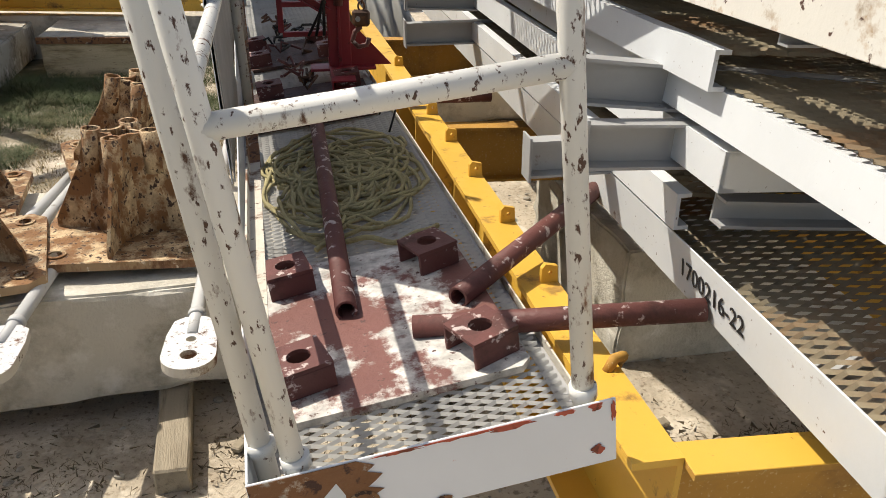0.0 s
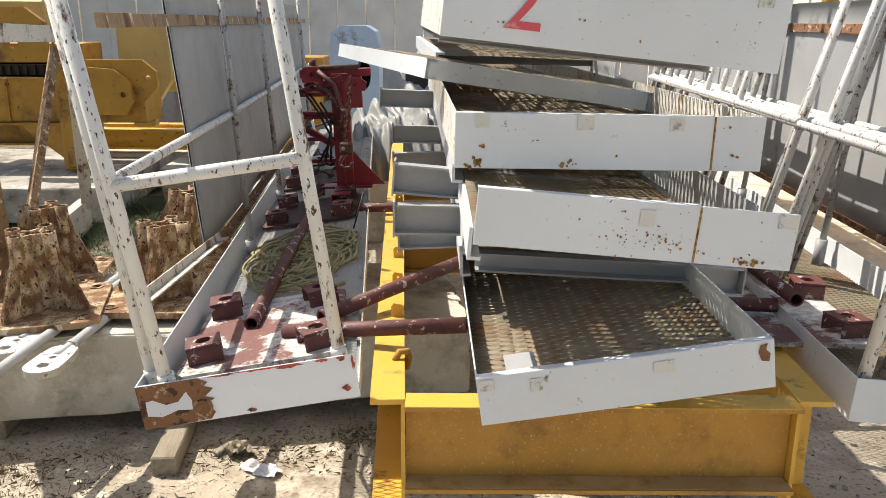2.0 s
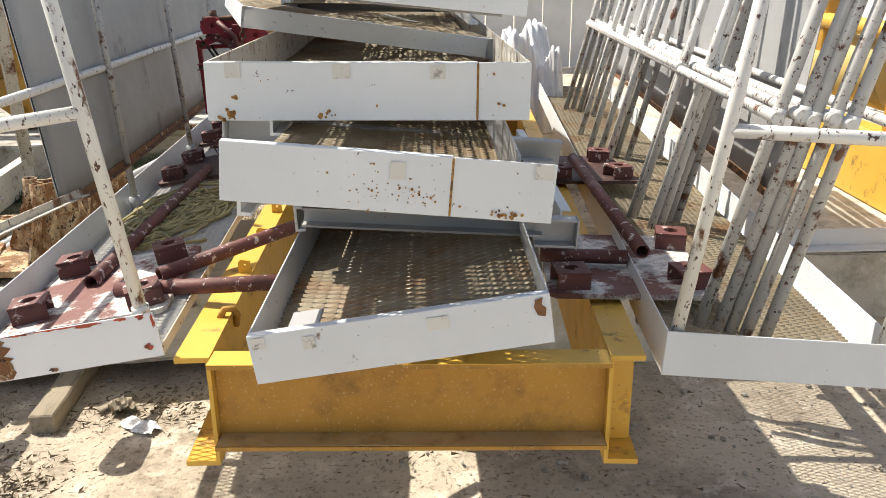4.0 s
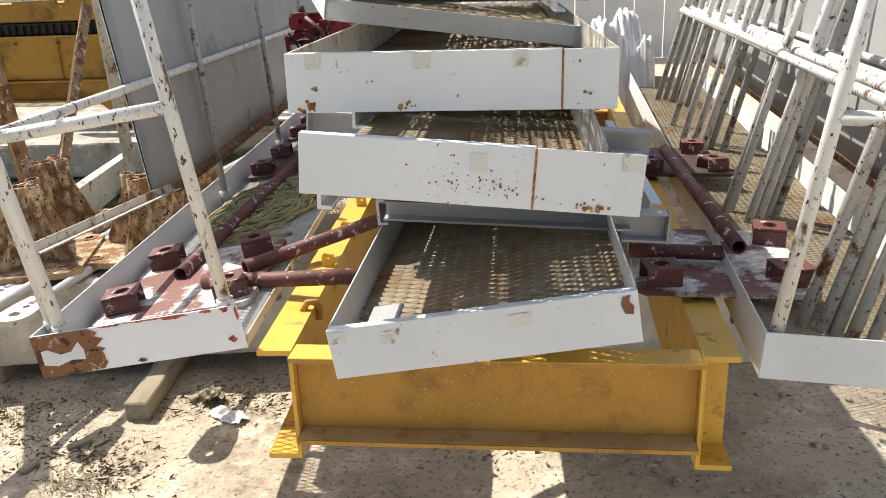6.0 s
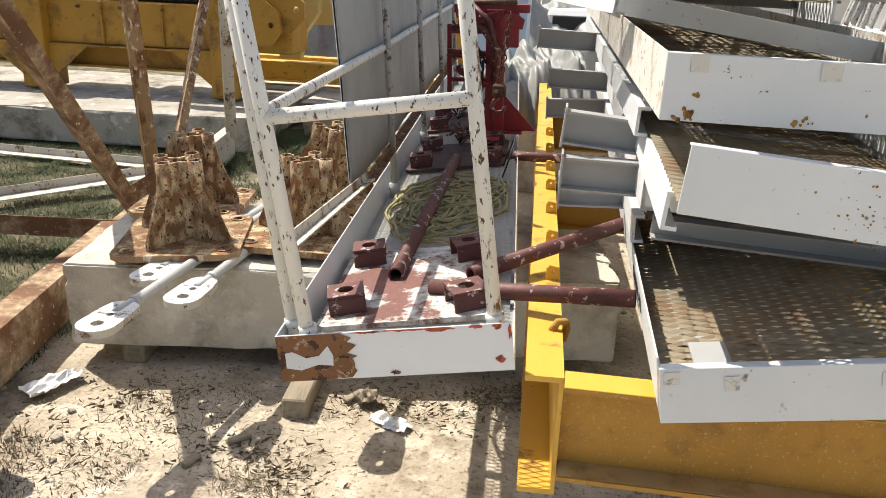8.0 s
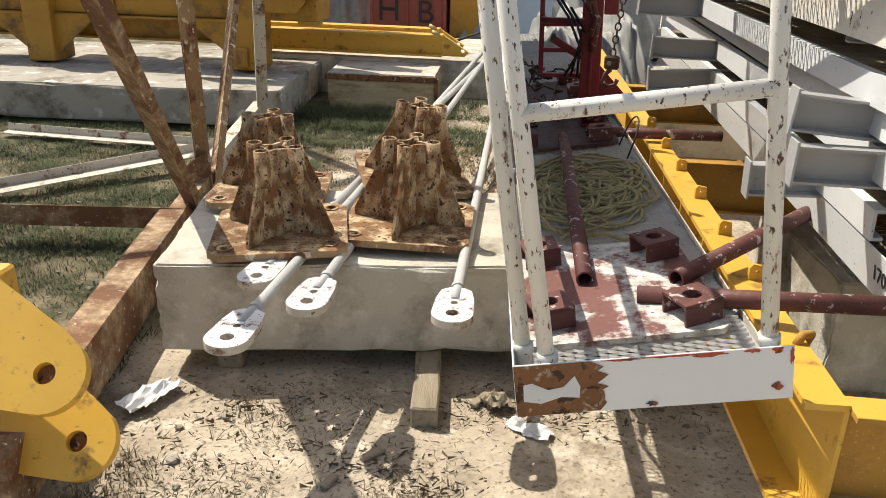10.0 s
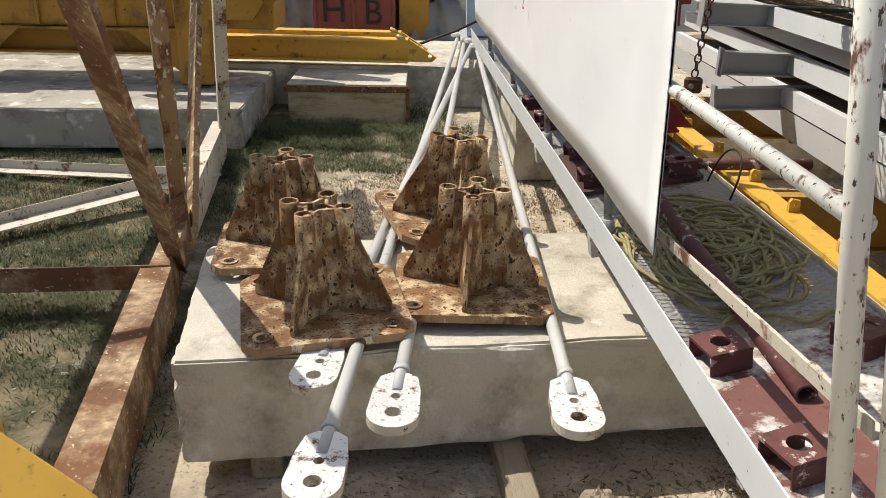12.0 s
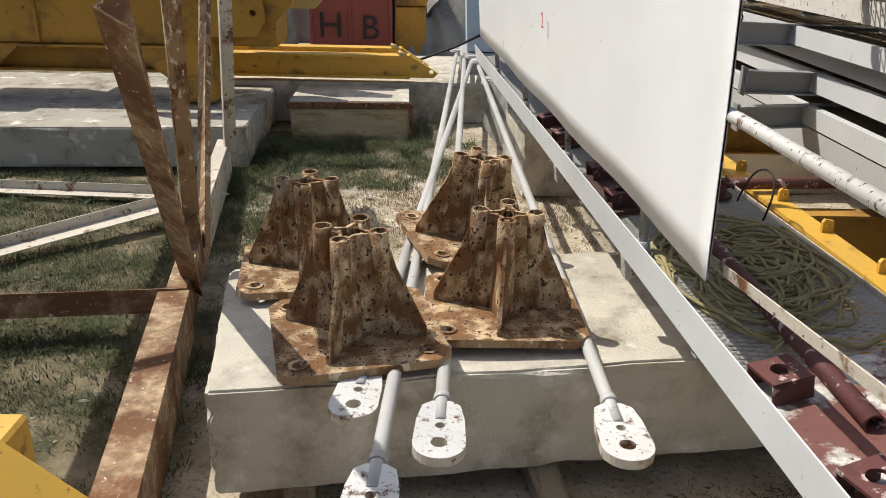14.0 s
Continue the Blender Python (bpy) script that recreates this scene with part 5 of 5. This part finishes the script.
solid("wall_north", bm, M_WALL, "pale corrugated yard wall far behind the machines", "wall", kind="structure")
bm = B()
for i in range(60):
    box((6.5 + (i % 2) * 0.03, -10 + i * 0.4, 0.0), (6.55 + (i % 2) * 0.03, -9.62 + i * 0.4, 2.6), 0.0, bm)
solid("wall_east", bm, M_WALL, "pale corrugated yard wall beyond the yellow machine", "wall", kind="structure")

# ---- litter, stones, straw, grass ----


def scatter():
    rr = random.Random(77)
    bm = B()
    bmesh.ops.create_icosphere(bm, subdivisions=1, radius=1.0)
    me = bpy.data.meshes.new("stone")
    bm.to_mesh(me)
    bm.free()
    sv = np.array([v.co[:] for v in me.vertices])
    sf = np.array([p.vertices[:] for p in me.polygons])
    bpy.data.meshes.remove(me)
    verts, faces, n = [], [], 0
    for _ in range(9000):
        x, y = rr.uniform(-2.6, 3.6), rr.uniform(0.2, 6.5)
        r = 0.002 + 0.006 * rr.random() ** 3 + (0.010 if rr.random() < 0.03 else 0)
        k = sv * np.array([r * rr.uniform(0.7, 1.5), r * rr.uniform(0.7, 1.5), r * 0.7]) + np.array([x, y, r * 0.3])
        verts += k.tolist()
        faces += (sf + n).tolist()
        n += len(sv)
    tagged(raw("pebbles", verts, faces, M_STONE), "small pale pebbles scattered over the earth", "pebbles", kind="stuff")
    verts, faces = [], []
    heaps = [(-0.75, 1.95, 0.22), (-0.35, 1.72, 0.16), (0.05, 2.05, 0.14), (0.30, 2.15, 0.16), (-0.95, 1.55, 0.25), (0.55, 2.25, 0.10), (1.15, 1.92, 0.14), (-0.15, 1.60, 0.12), (1.6, 1.9, 0.12)]
    for i in range(3400):
        hx, hy, hs = heaps[i % len(heaps)]
        x, y = (rr.gauss(hx, hs), rr.gauss(hy, hs * 0.6)) if i % 14 else (rr.uniform(-1.2, 2.6), rr.uniform(0.8, 2.3))
        a, ln, w = rr.uniform(0, 6.28), rr.uniform(0.008, 0.040), rr.uniform(0.0003, 0.0009)
        dx, dy = math.cos(a) * ln, math.sin(a) * ln
        px, py = -math.sin(a) * w, math.cos(a) * w
        z = 0.008 + rr.uniform(0, 0.006)
        k = len(verts)
        verts += [(x - px, y - py, z), (x + px, y + py, z), (x + dx + px, y + dy + py, z + rr.uniform(-0.006, 0.01)), (x + dx - px, y + dy - py, z + rr.uniform(-0.004, 0.012))]
        faces.append((k, k + 1, k + 2, k + 3))
    tagged(raw("straw_litter", verts, faces, M_WEED), "dry straw and stalk litter on the earth", "litter", kind="stuff")
    verts, faces = [], []
    for _ in range(60):
        x, y = rr.gauss(0.0, 1.4), rr.uniform(0.8, 3.4)
        a, ln = rr.uniform(0, 6.28), rr.uniform(0.006, 0.017)
        w = ln * 0.42
        c, s2 = math.cos(a), math.sin(a)
        k = len(verts)
        for u, v, h in ((-1, 0, 0.0), (0, -1, 0.008), (1, 0, 0.012), (0, 1, 0.006), (0, 0, 0.002)):
            verts.append((x + c * u * ln - s2 * v * w, y + s2 * u * ln + c * v * w, 0.012 + h * rr.uniform(0.5, 1.5)))
        faces += [(k, k + 1, k + 4), (k + 1, k + 2, k + 4), (k + 2, k + 3, k + 4), (k + 3, k, k + 4)]
    tagged(raw("leaf_litter", verts, faces, M_LEAF), "brown dry leaves scattered over the earth", "litter", kind="stuff")


scatter()


def grass(name, regions, label, material, seed, hmin=0.03, hmax=0.10):
    rr = random.Random(seed)
    verts, faces = [], []
    for x0, x1, y0, y1, n in regions:
        for _ in range(n):
            x, y = rr.uniform(x0, x1), rr.uniform(y0, y1)
            if noise.noise((x * 2.6, y * 2.6, seed)) + 0.5 * noise.noise((x * 9, y * 9, seed)) < rr.uniform(-0.45, 0.36):
                continue
            h = rr.uniform(hmin, hmax) * (0.6 + 1.1 * max(0.0, noise.noise((x * 3.1, y * 3.1, seed + 3))))
            a, lean = rr.uniform(0, 6.28), rr.uniform(0.8, 3.2) * h
            w = rr.uniform(0.0012, 0.0030)
            c, s2 = math.cos(a), math.sin(a)
            k = len(verts)
            verts += [(x - s2 * w, y + c * w, -0.01), (x + s2 * w, y - c * w, -0.01), (x + c * lean * 0.4 + s2 * w * 0.7, y + s2 * lean * 0.4 - c * w * 0.7, h * 0.6),
                      (x + c * lean * 0.4 - s2 * w * 0.7, y + s2 * lean * 0.4 + c * w * 0.7, h * 0.6), (x + c * lean, y + s2 * lean, h)]
            faces += [(k, k + 1, k + 2, k + 3), (k + 3, k + 2, k + 4)]
    tagged(raw(name, verts, faces, material), label, "grass", kind="stuff")


grass("grass", ((-4.2, -1.4, 2.3, 6.0, 110000), (-1.9, -0.3, 5.4, 6.7, 30000), (-3.2, -1.4, 1.2, 2.3, 16000)), "short green grass between the steel frames", M_GRASS, 5, 0.012, 0.06)
grass("dry_grass", ((-4.0, -1.4, 2.3, 6.5, 22000), (-1.5, 0.3, 3.2, 6.6, 60000)), "short dry straw coloured grass", M_STRAW, 8, 0.006, 0.024)


grass("tall_grass", ((-1.95, -0.75, 5.9, 6.68, 9000), (-2.1, -1.6, 5.2, 6.0, 2500), (-0.85, -0.45, 6.6, 7.3, 1500)), "taller green grass in front of the low concrete block", M_GRASS, 31, 0.05, 0.13)


grass("weed_tufts", ((-1.25, -0.62, 1.15, 1.65, 2600), (-0.35, -0.1, 1.45, 1.65, 700), (-0.9, -0.4, 1.75, 2.1, 900)), "sparse dry weed tufts on the bare earth", M_WEED, 5, 0.008, 0.03)


def crumpled(name, m, w, d, material, label, seed, amp=0.02):
    n = 10
    verts, faces = [], []
    for j in range(n + 1):
        for i in range(n + 1):
            x, y = (i / n - 0.5) * w, (j / n - 0.5) * d
            x += 0.01 * noise.noise((i * 0.9, j * 0.9, seed))
            verts.append((x, y, 0.014 + amp * (0.5 + noise.noise((i * 0.45, j * 0.45, seed + 2)))))
    for j in range(n):
        for i in range(n):
            if (i + j) < 2 or (i > n - 3 and j > n - 2):
                continue
            faces.append((j * (n + 1) + i, j * (n + 1) + i + 1, (j + 1) * (n + 1) + i + 1, (j + 1) * (n + 1) + i))
    ob = raw(name, verts, faces, material)
    ob.matrix_world = m
    tagged(ob, label, "litter")


crumpled("paper_scrap", pose(0.14, 1.96, 0.0, 0, 0, -25), 0.16, 0.08, M_PAPER, "torn crumpled white paper lying on the earth", 3)
crumpled("paper_scrap", pose(0.02, 2.10, 0.005, 0, 0, 40), 0.09, 0.10, M_TIMBER, "crumpled brown paper scrap on the earth", 9, 0.035)
crumpled("plastic_scrap", pose(-1.20, 1.95, 0.0, 0, 0, 70), 0.22, 0.10, M_PAPER, "dirty plastic scrap beside the concrete block", 14, 0.03)
for x, y, a, ln in ((-0.05, 2.07, 60, 0.16), (1.06, 1.98, 20, 0.22), (1.25, 1.85, -15, 0.18), (-0.45, 1.55, 75, 0.07), (-0.37, 1.70, 50, 0.09), (1.70, 1.98, 12, 0.30)):
    bm = box((0, 0, 0), (ln, 0.03, 0.018), 0.004)
    for v in bm.verts:
        v.co += Vector((0, 0.01 * noise.noise(v.co * 22 + Vector((x, y, 0))), 0.004 * noise.noise(v.co * 30)))
    solid("wood_scrap", bm, M_TIMBER, "splintered scrap of grey wood on the earth", "wood scrap", "wood scraps", "", pose(x, y, 0.008, 0, 0, a))
